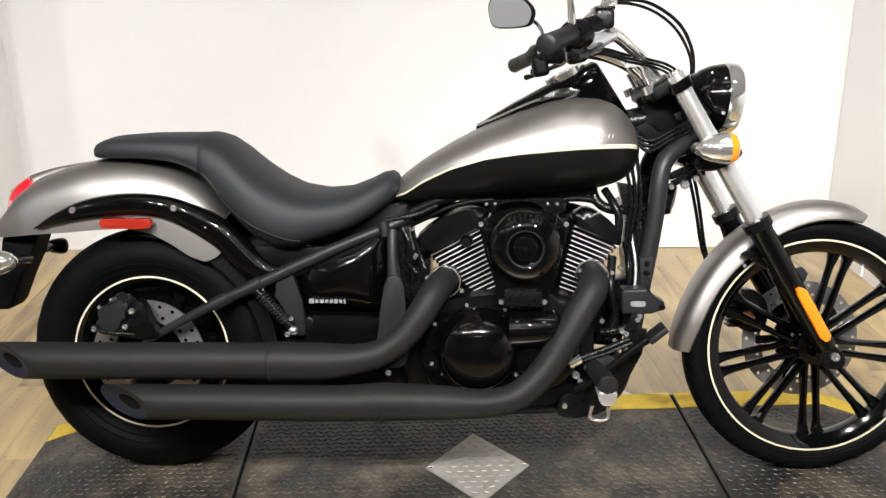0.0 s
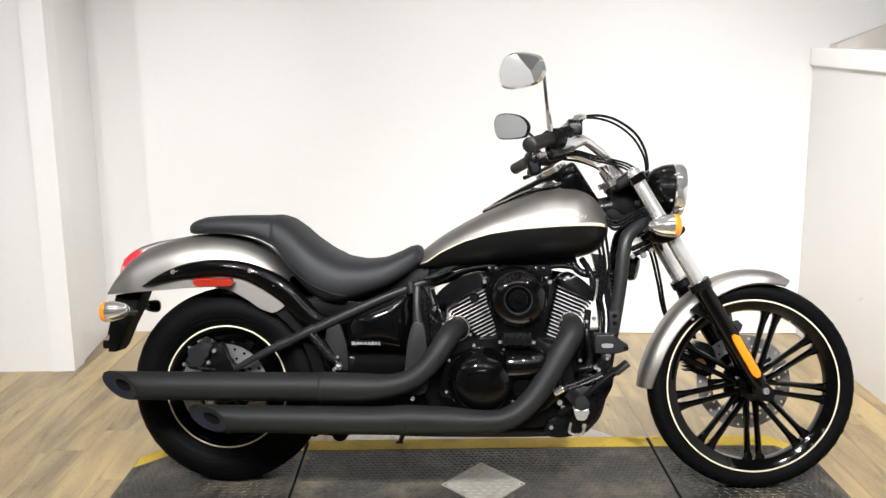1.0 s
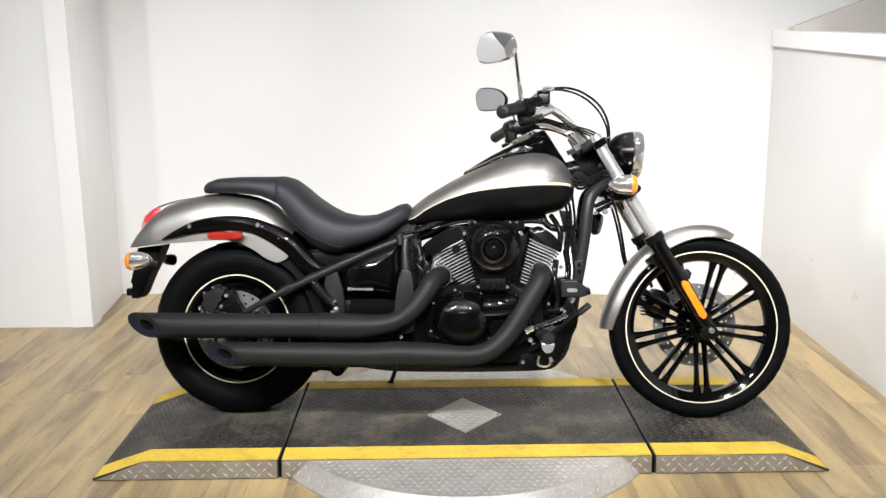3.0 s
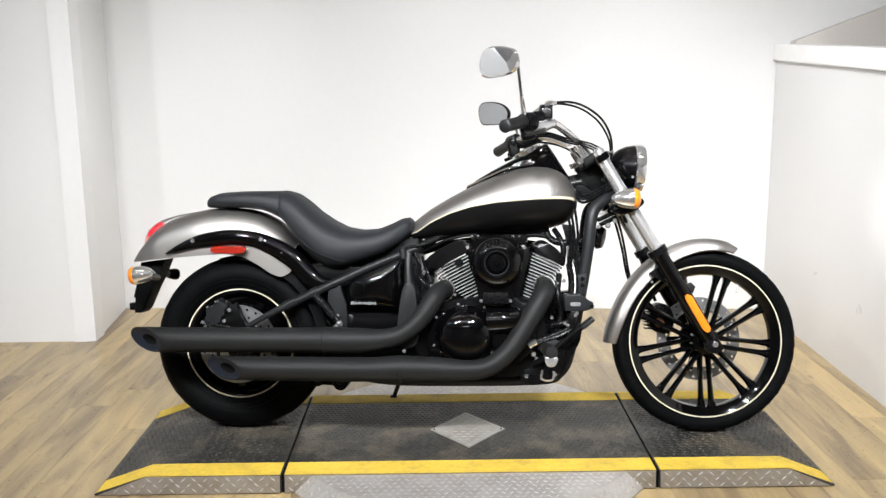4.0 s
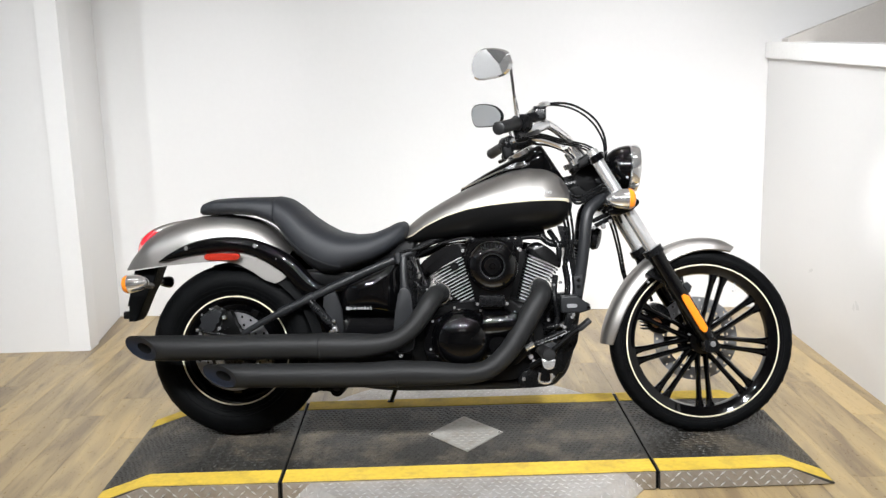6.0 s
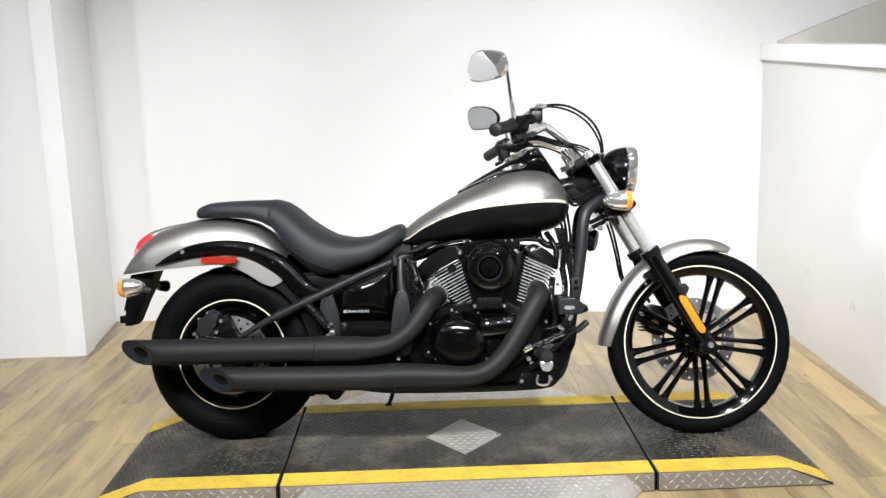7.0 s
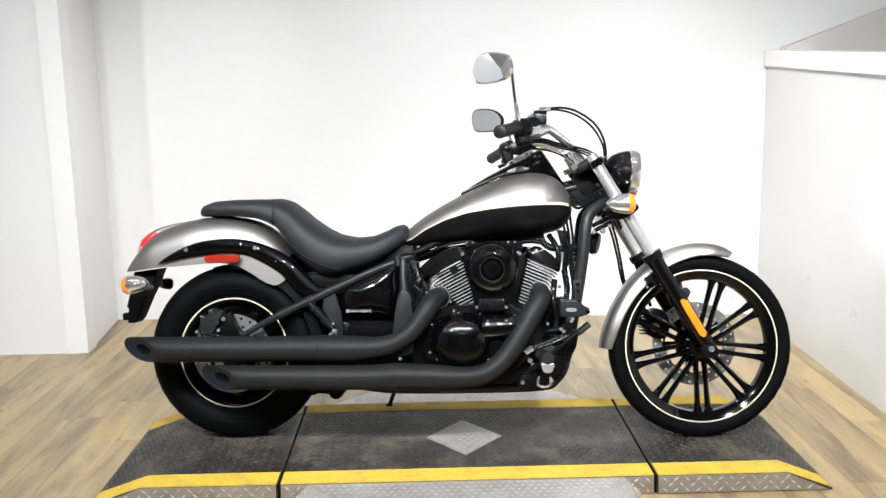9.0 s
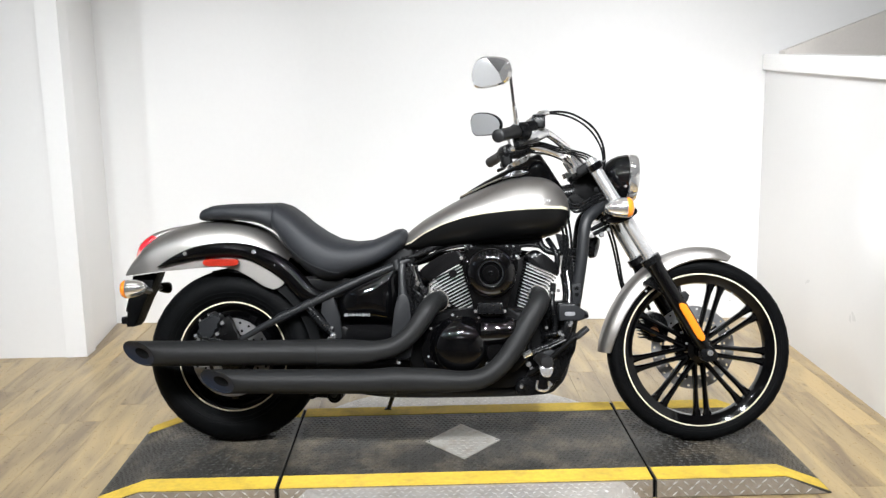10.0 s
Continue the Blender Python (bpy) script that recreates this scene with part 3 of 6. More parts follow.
def wheel(cx, cz, radius, half, rim_r, rim_half, stripe_r, at):
    """Tyre, rim and the pale stripe; the rim is the part that carries them."""
    base = Matrix.Translation((cx, 0, cz)) @ SIDE
    if at is not None:
        base = at @ base
    w, i, o = rim_half, rim_r - 0.027, rim_r
    rim = part("wheel", revolve([(i, -w * 0.55), (i + 0.012, -w * 0.8), (o - 0.008, -w * 0.92), (o + 0.004, -w - 0.003), (o + 0.007, -w), (o - 0.004, -w * 0.8), (o - 0.012, 0),
                                 (o - 0.004, w * 0.8), (o + 0.007, w), (o + 0.004, w + 0.003), (o - 0.008, w * 0.92), (i + 0.012, w * 0.8), (i, w * 0.55), (i - 0.004, 0)], 96, base, True),
               M_BLACK, bike, "gloss black alloy wheel")
    bead = stripe_r + 0.0045
    prof = []
    for q in range(0, 33):
        a = -1.0 + 2.0 * q / 32
        ang = a * math.pi * 0.78
        mid_r = bead + (radius - bead) * 0.42
        if abs(ang) <= math.pi / 2:
            rr, h = mid_r + (radius - mid_r) * math.cos(ang) ** 0.85, half * math.sin(ang)
        else:
            u = (abs(ang) - math.pi / 2) / (math.pi * 0.28)
            rr, h = mid_r - (mid_r - bead) * u, math.copysign(half + (w + 0.004 - half) * u ** 1.7, ang)
        prof.append((rr, h))
    inner = [(bead - 0.004, w * 0.7), (bead - 0.004, -w * 0.7)]
    part("tyre", revolve(prof + inner, 112, base, True), M_RUBBER, rim, "black rubber tyre", sharp=60)
    for u, s in ((0.30, 1), (0.30, -1), (0.62, 1), (0.62, -1)):
        rr, h = mid_r - (mid_r - bead) * u, s * (half + (w + 0.004 - half) * u ** 1.7)
        part("sidewall_rib", revolve([(rr - 0.0016, h - s * 0.001), (rr - 0.0010, h + s * 0.0014), (rr + 0.0010, h + s * 0.0014), (rr + 0.0016, h - s * 0.001)], 112, base), M_RUBBER, rim, sharp=60)
    side = abs(w) + 0.0035
    for s in (1, -1):
        part("pinstripe", revolve([(stripe_r - 0.0026, s * side), (stripe_r + 0.0022, s * side), (stripe_r + 0.0022, s * (side + 0.0014)), (stripe_r - 0.0026, s * (side + 0.0014))], 112, base, True), M_GOLD, rim, "pale gold rim line")
    return rim, base


def tread_grooves(rim, base, radius, half, count, skew, stripe):
    """Short angled grooves, as dark raised-edge ribs on the shoulders."""
    bm = bmesh.new()
    for i in range(count):
        for s in (1, -1):
            a0 = 2 * math.pi * (i + (0.5 if s > 0 else 0)) / count
            pts = []
            for q in range(5):
                u = 0.25 + 0.62 * q / 4
                ang = u * math.pi / 2
                h = s * half * math.sin(ang)
                mid_r = stripe + 0.0045 + (radius - stripe - 0.0045) * 0.42
                r = mid_r + (radius - mid_r) * math.cos(ang) ** 0.85 + 0.0002
                a = a0 + skew * q / 4
                pts.append(base @ Vector((r * math.cos(a), r * math.sin(a), h)))
            tube(pts, 0.0013, 4, 1, True, bm)
    return tagged(part("tread", bm, M_GAP, rim), kind="stuff")


# front wheel
frim, fbase = wheel(WF, ZF, RF, 0.043, 0.262, 0.030, 0.2665, STEER)
rrim, rbase = wheel(WR, ZR, RR, 0.088, 0.190, 0.058, 0.1945, None)
part("hub", revolve([(0.0, 0.060), (0.022, 0.060), (0.026, 0.045), (0.046, 0.040), (0.050, 0.0), (0.046, -0.04), (0.026, -0.045), (0.022, -0.06), (0, -0.06)], 40, fbase), M_BLACK, frim)
for k in range(9):
    for s in (-1, 1):
        a = radians(73 + 40 * k)
        rings = []
        for r, off, w, th in ((0.036, 0.0135, 0.0085, 0.022), (0.09, 0.0150, 0.0070, 0.017), (0.15, 0.0165, 0.0070, 0.013), (0.20, 0.0178, 0.0080, 0.012), (0.226, 0.0190, 0.0110, 0.013), (0.242, 0.0205, 0.0180, 0.016)):
            ring = []
            for q in range(8):
                b = 2 * math.pi * q / 8 + math.pi / 8
                ring.append(Vector((r, s * off + w * math.cos(b) * 1.3, th * math.sin(b) * 1.1)))
            rings.append(ring)
        part("spoke", loft(rings), M_GLOSS, frim, "", fbase @ Matrix.Rotation(a, 4, "Z"))
# brake disc on the front wheel's far side, drilled
def drilled_disc(parent, base, r0, r1, h, sectors):
    """A flat steel ring with two rows of holes right through it."""
    bm = bmesh.new()
    rm = (r0 + r1) / 2
    for ra_, rb_, half_step in ((r0, rm, 0.0), (rm, r1, 0.5)):
        hole = (rb_ - ra_) * 0.19
        for i in range(sectors):
            a0, a1 = [2 * math.pi * (i + half_step + k) / sectors for k in (0, 1)]
            am, rc = (a0 + a1) / 2, (ra_ + rb_) / 2
            rim_pts = [(rb_, a0), (rb_, am), (rb_, a1), (rc, a1), (ra_, a1), (ra_, am), (ra_, a0), (rc, a0)]
            polar = [(r * math.cos(a), r * math.sin(a)) for r, a in rim_pts]
            cx_, cy_ = rc * math.cos(am), rc * math.sin(am)
            inner = []
            for px, py in polar:
                d = math.hypot(px - cx_, py - cy_)
                inner.append((cx_ + (px - cx_) * hole / d, cy_ + (py - cy_) * hole / d))
            for z in (h - 0.002, h + 0.002):
                va = [bm.verts.new((x, y, z)) for x, y in polar]
                vb = [bm.verts.new((x, y, z)) for x, y in inner]
                for q in range(8):
                    bm.faces.new((va[q], va[(q + 1) % 8], vb[(q + 1) % 8], vb[q]))
                if z < h:
                    lower_ring = vb
            for q in range(8):
                bm.faces.new((lower_ring[q], lower_ring[(q + 1) % 8], vb[(q + 1) % 8], vb[q]))
    for r in (r0, r1):
        lo_, hi_ = [[bm.verts.new((r * math.cos(2 * math.pi * q / 72), r * math.sin(2 * math.pi * q / 72), z)) for q in range(72)] for z in (h - 0.002, h + 0.002)]
        for q in range(72):
            bm.faces.new((lo_[q], lo_[(q + 1) % 72], hi_[(q + 1) % 72], hi_[q]))
    return part("brake_disc", bm, M_DISC, parent, "drilled steel brake disc", base)


drilled_disc(frim, fbase, 0.104, 0.150, -0.062, 26)
for k in range(5):
    part("carrier_arm", box(0.085, 0, -0.061, 0.060, 0.022, 0.006, 0.002, 1), M_SATIN, frim, "", fbase @ Matrix.Rotation(radians(38 + 72 * k), 4, "Z"))
part("disc_carrier", revolve([(0.04, -0.052), (0.070, -0.060), (0.070, -0.066), (0.04, -0.060)], 40, fbase, True), M_SATIN, frim)
for i in range(5):
    a = radians(20 + 72 * i)
    part("disc_bolt", revolve([(0, 0.004), (0.007, 0.003), (0.008, 0)], 10, fbase @ Matrix.Translation((0.106 * math.cos(a), 0.106 * math.sin(a), -0.057)) ), M_CHROME, frim)
# valve stem
part("valve", tube([fbase @ Vector((0.238 * math.cos(a), 0.238 * math.sin(a), 0.0)) for a in (radians(58),)] + [fbase @ Vector((0.206 * math.cos(radians(56)), 0.206 * math.sin(radians(56)), 0.014))], 0.004, 8, 2), M_ALU, frim)
tread_grooves(frim, fbase, RF, 0.043, 44, 0.10, 0.2665)
tread_grooves(rrim, rbase, RR, 0.088, 36, 0.16, 0.1945)

# rear wheel: dished black disc with hub, brake disc and caliper
part("rim_face", revolve([(0.0, 0.036), (0.05, 0.036), (0.06, 0.026), (0.14, 0.016), (0.160, 0.03), (0.172, 0.036), (0.172, -0.03), (0.0, -0.03)], 64, rbase), M_BLACK, rrim)
for k in range(7):
    m = rbase @ Matrix.Rotation(radians(12 + 360 / 7 * k), 4, "Z")
    part("spoke", box(0.105, 0, 0.026, 0.11, 0.030, 0.022, 0.006, 2), M_BLACK, rrim, "", m)
drilled_disc(rrim, rbase, 0.088, 0.140, 0.082, 24)
part("hub", revolve([(0, 0.10), (0.024, 0.10), (0.03, 0.085), (0.05, 0.08), (0.055, 0.03)], 32, rbase), M_SATIN, rrim)
cal = part("rear_caliper", outline_plate(smooth2([(-0.100, 0.388), (-0.092, 0.412), (-0.098, 0.436), (-0.084, 0.452), (-0.072, 0.447), (-0.064, 0.470), (-0.048, 0.476), (-0.040, 0.462), (-0.024, 0.464), (-0.020, 0.448), (-0.036, 0.428), (-0.044, 0.400), (-0.070, 0.382)], 3), -0.155, -0.095, 0.008), M_GREY, bike, "grey cast rear brake caliper")
part("caliper_bridge", outline_plate(smooth2([(-0.03, 0.40), (-0.018, 0.446), (0.0, 0.462), (0.012, 0.450), (0.030, 0.40), (0.042, 0.372), (-0.06, 0.372)], 3), -0.140, -0.105, 0.005), M_CAST, cal, "black caliper bracket")
for x, z, r in ((-0.090, 0.450, 0.0055), (-0.060, 0.469, 0.0050), (-0.012, 0.440, 0.0095), (-0.030, 0.402, 0.0085), (-0.106, 0.396, 0.0085)):
    bolt(x, -0.156, z, r, parent=cal)
part("brake_line", tube([(-0.10, -0.15, 0.405), (-0.085, -0.16, 0.392), (-0.06, -0.15, 0.385), (0.0, -0.13, 0.375)], 0.006), M_SATIN, cal)
part("torque_arm", outline_plate([(-0.06, 0.300), (-0.035, 0.300), (-0.02, 0.262), (-0.045, 0.258)], -0.13, -0.11, 0.003), M_ALU, cal)

# rear tyre hugger and inner fender
FT = [(-0.398, 0.606, 0.604), (-0.385, 0.632, 0.604), (-0.361, 0.665, 0.606), (-0.325, 0.710, 0.610), (-0.265, 0.752, 0.617), (-0.181, 0.781, 0.623), (-0.118, 0.794, 0.629), (-0.034, 0.799, 0.634), (0.032, 0.792, 0.622), (0.082, 0.778, 0.594), (0.122, 0.758, 0.566), (0.160, 0.728, 0.553), (0.185, 0.70, 0.562), (0.205, 0.67, 0.582)]
def fender_ring(x, zt, zl, w, n=14, thick=0.0):
    out = []
    zt, w = zt - thick, w - thick
    hgt = max(zt - zl, 0.002)
    sh = min(0.105, hgt * 0.8)
    for i in range(n + 1):
        a = math.pi * i / n
        out.append(Vector((x, -w * math.copysign(abs(math.cos(a)) ** 0.72, math.cos(a)), zt - sh + sh * abs(math.sin(a)) ** 0.9)))
    return [Vector((x, -w * 1.0, zl))] + out + [Vector((x, w * 1.0, zl))]


xs = np.linspace(-0.398, 0.205, 40)
rings = []
for x in xs:
    zt, zl = lerp_table(FT, x)
    wv = float(np.interp(x, [-0.398, -0.37, -0.30, -0.15, 0.205], [0.040, 0.070, 0.098, 0.112, 0.115]))
    o = fender_ring(x, zt, zl, wv)
    i = fender_ring(x, zt, zl + 0.001, wv, thick=0.006)
    rings.append(o + i[::-1])
fender = part("rear_fender", loft(rings), M_SILVER, bike, "silver metallic rear fender", sharp=30)
rail_top = [(-0.252, 0.636), (-0.207, 0.667), (-0.145, 0.697), (-0.084, 0.713), (-0.004, 0.720), (0.077, 0.712), (0.147, 0.688), (0.196, 0.662), (0.236, 0.632), (0.275, 0.590), (0.315, 0.557), (0.36, 0.548), (0.42, 0.556)]
rail_low = [(-0.250, 0.633), (-0.195, 0.645), (-0.135, 0.655), (-0.078, 0.661), (-0.004, 0.666), (0.066, 0.657), (0.120, 0.632), (0.160, 0.607), (0.192, 0.583), (0.222, 0.548), (0.262, 0.512), (0.33, 0.505), (0.42, 0.525)]
ra, rb = [spline([(x, 0, z) for x, z in side], 4) for side in (rail_top, rail_low)]
for s in (-1, 1):
    rings = []
    for u, d in zip(ra, rb):
        c, h = (u + d) / 2, (u - d) / 2
        bulge = 0.010 + 0.016 * min(1.0, h.length / 0.02)
        out = [c + h * math.cos(a) + Vector((0, s * (0.110 + bulge * math.sin(a) ** 0.75), 0)) for a in [math.pi * q / 10 for q in range(11)]]
        rings.append(out + [d + Vector((0, s * 0.096, 0)), u + Vector((0, s * 0.096, 0))])
    rr_ = part("fender_rail", loft(rings), M_BLACK, bike, "gloss black fender rail", sharp=50)
    part("reflector", outline_plate(smooth2([(-0.083, 0.650), (-0.076, 0.660), (-0.060, 0.662), (0.024, 0.662), (0.038, 0.660), (0.045, 0.650), (0.037, 0.640), (0.024, 0.638), (-0.060, 0.638), (-0.076, 0.640)], 2), s * 0.144, s * 0.120, 0.005), M_RED, rr_, "oblong red side reflector")
    for bx, bz in ((-0.146, 0.681), (0.097, 0.686)):
        bolt(bx, s * 0.1365, bz, 0.0095, (0, s, 0), parent=rr_, mat=M_CHROME)
    bolt(0.17, s * 0.136, 0.640, 0.004, (0, s, 0), parent=rr_)
# inner fender behind the rail, tapering out over the tyre
rings = []
for q in range(36):
    u = q / 35
    a = radians(101 - 103 * u)
    grow = min(1.0, u * 2.6)
    r = 0.3125 + 0.0155 * grow
    x, z, d = WR + r * math.cos(a), ZR + r * math.sin(a), 0.004 + 0.030 * grow
    nx, nz = math.cos(a), math.sin(a)
    rings.append([Vector((x - nx * d, -0.106, z - nz * d)), Vector((x, -0.098, z)), Vector((x, 0.098, z)), Vector((x - nx * d, 0.106, z - nz * d)), Vector((x - nx * d * 0.4, 0.096, z - nz * d * 0.4)), Vector((x - nx * d * 0.4, -0.096, z - nz * d * 0.4))])
part("inner_fender", loft(rings), M_RUBBER, bike, "black inner mudguard")
part("rear_frame_panel", outline_plate(smooth2([(0.262, 0.520), (0.290, 0.572), (0.36, 0.585), (0.43, 0.585), (0.43, 0.335), (0.345, 0.325), (0.326, 0.42)], 3), -0.098, 0.098, 0.008), M_BLACK, bike, "black panel behind the rear wheel arch", sharp=50)

# tail light
def tail_lens(u0, u1):
    rings = []
    for u in np.linspace(u0, u1, 8):
        c = Vector((-0.292 - 0.066 * u, 0, 0.742 - 0.100 * u))
        w = 0.042 * (1 - 0.35 * abs(u - 0.45))
        d = 0.030 * math.sin(math.pi * (0.12 + 0.80 * u)) + 0.006
        n = Vector((-0.85, 0, 0.52))
        rings.append([c + Vector((0, w * math.cos(a), 0)) + n * (d * math.sin(a) if math.sin(a) > 0 else 0.02 * math.sin(a)) for a in [2 * math.pi * q / 20 for q in range(20)]])
    return loft(rings)


tail = part("tail_light", tail_lens(0.0, 0.58), M_TAIL, bike, "red teardrop tail light")
part("tail_light_lens", tail_lens(0.581, 1.0), M_PINK, tail, "pale lower lens")
part("tail_light_base", tube([(-0.345, 0, 0.700), (-0.30, 0, 0.732), (-0.24, 0, 0.756), (-0.17, 0, 0.778)], [0.02, 0.021, 0.016, 0.006], 12), M_SILVER, tail, "silver painted light base")

# number plate bracket with rear signals
br = part("plate_bracket", outline_plate([(-0.37, 0.600), (-0.278, 0.612), (-0.300, 0.560), (-0.329, 0.504), (-0.359, 0.431), (-0.372, 0.416), (-0.396, 0.416), (-0.392, 0.452), (-0.394, 0.494), (-0.372, 0.548)], -0.045, 0.045, 0.006), M_RUBBER, bike, "black plastic number plate bracket")
part("bracket_plate", box(-0.384, 0, 0.52, 0.006, 0.088, 0.10, 0.002, 1, Matrix.Rotation(radians(14), 4, "Y")), M_SATIN, br)
part("reflector_stub", box(-0.408, 0, 0.437, 0.030, 0.05, 0.028, 0.006), M_SATIN, br, "small black lower light stub")
bolt(-0.424, -0.012, 0.440, 0.006, (-1, 0, 0), parent=br)


def signal(x, y, z, way, stalk_to, at=None, lens=M_AMBER, shell=None, size=1.0):
    """A chrome bullet turn signal with a coloured lens; way points to the lens."""
    m = facing(x, y, z, way)
    if at is not None:
        m = at @ m
    m = m @ Matrix.Scale(size, 4)
    s = part("turn_signal", revolve([(0, -0.058), (0.010, -0.056), (0.020, -0.045), (0.029, -0.026), (0.0345, 0.0), (0.0355, 0.016), (0.033, 0.018), (0.0, 0.018)], 32, m), shell or M_CHROME, bike, "bullet-shaped turn signal")
    part("lens", revolve([(0.0345, 0.016), (0.0350, 0.024), (0.030, 0.034), (0.018, 0.040), (0, 0.042)], 32, m), lens, s, "amber lens" if lens is M_AMBER else "")
    a = Vector((x, y, z)) - Vector(way) * 0.012
    part("stalk", tube([a, (a + Vector(stalk_to)) / 2, stalk_to], [0.011, 0.010, 0.013], 12, 3), M_SATIN, s, "", at)
    return s


signal(-0.316, -0.19, 0.564, (-1, 0, -0.1), (-0.315, -0.03, 0.545), lens=M_AMBER, size=0.92)
signal(-0.325, 0.16, 0.545, (0.75, 0.65, -0.1), (-0.335, 0.03, 0.548), lens=M_BLACK, shell=M_BLACK, size=0.62)

# seats
def seat(name, table, label, e=2.6, n=28, rows=30):
    xs = np.linspace(table[0][0], table[-1][0], rows)
    rings = []
    for x in xs:
        zt, zb, w, cz = lerp_table(table, x)
        ring = []
        for q in range(n):
            a = 2 * math.pi * q / n
            c, s = math.cos(a), math.sin(a)
            y = w * math.copysign(abs(c) ** (2 / e), c)
            mid_z = zb + (zt - zb) * cz
            z = mid_z + ((zt - mid_z) if s > 0 else (mid_z - zb)) * math.copysign(abs(s) ** (2 / e), s)
            ring.append(Vector((x, y, z)))
        rings.append(ring)
    bm = loft(rings)
    return part(name, bm, M_SEAT, bike, label, sharp=50)


seat("passenger_seat", [(-0.127, 0.812, 0.803, 0.030, .5), (-0.120, 0.826, 0.798, 0.055, .5), (-0.105, 0.839, 0.796, 0.080, .5), (-0.065, 0.852, 0.797, 0.105, .45), (0.008, 0.857, 0.797, 0.122, .4), (0.083, 0.858, 0.789, 0.130, .4), (0.12, 0.858, 0.776, 0.132, .4), (0.158, 0.859, 0.755, 0.132, .4), (0.163, 0.85, 0.77, 0.125, .4)], "black vinyl passenger seat pad", 3.0)
rider = seat("rider_seat", [(0.152, 0.852, 0.765, 0.124, .4), (0.157, 0.861, 0.755, 0.132, .4), (0.175, 0.858, 0.735, 0.138, .42), (0.201, 0.850, 0.690, 0.146, .45), (0.235, 0.826, 0.645, 0.156, .5), (0.276, 0.790, 0.605, 0.165, .5), (0.327, 0.755, 0.576, 0.168, .5), (0.378, 0.729, 0.576, 0.168, .5), (0.440, 0.718, 0.598, 0.163, .5), (0.501, 0.723, 0.620, 0.150, .45), (0.552, 0.743, 0.648, 0.130, .4), (0.583, 0.759, 0.668, 0.112, .4), (0.608, 0.763, 0.690, 0.094, .4), (0.622, 0.752, 0.712, 0.070, .4), (0.626, 0.742, 0.722, 0.045, .4)], "black vinyl scooped rider seat", 2.7, 36, 48)
# sewn seams on the near and far flanks
for s in (-1, 1):
    part("seam", tube([(0.205, s * 0.143, 0.716), (0.235, s * 0.158, 0.690), (0.270, s * 0.168, 0.662), (0.315, s * 0.170, 0.636), (0.365, s * 0.169, 0.618), (0.40, s * 0.166, 0.612)], 0.0016, 6), M_GREY, rider, "raised stitched seam")

# fuel tank
TT = [(0.612, 0.735, 0.7, 0.69, 0.04), (0.64, 0.76, 0.71, 0.684, 0.062), (0.685, 0.794, 0.741, 0.683, 0.085), (0.755, 0.835, 0.775, 0.688, 0.112), (0.832, 0.875, 0.799, 0.694, 0.136), (0.909, 0.909, 0.812, 0.703, 0.155), (0.986, 0.937, 0.82, 0.711, 0.166), (1.05, 0.946, 0.825, 0.716, 0.166), (1.1, 0.942, 0.827, 0.722, 0.158), (1.139, 0.927, 0.827, 0.732, 0.142), (1.168, 0.903, 0.826, 0.745, 0.12), (1.188, 0.872, 0.821, 0.765, 0.092), (1.2, 0.835, 0.815, 0.795, 0.05)]
XT = sorted(set(list(np.linspace(0.612, 1.20, 44)) + [1.18, 1.194]))
def tank_half(lo):
    rings = []
    for x in XT:
        zt, zl, zb, w = lerp_table(TT, x)
        ring = []
        n = 18
        for q in range(n + 1):
            a = math.pi * q / n
            c, s = math.cos(a), math.sin(a)
            y = -w * math.copysign(abs(c) ** 0.82, c)
            ring.append(Vector((x, y, zl + (zt - zl) * s ** 0.95 if not lo else zl - (zl - zb) * s ** 0.70)))
        rings.append(ring)
    return rings


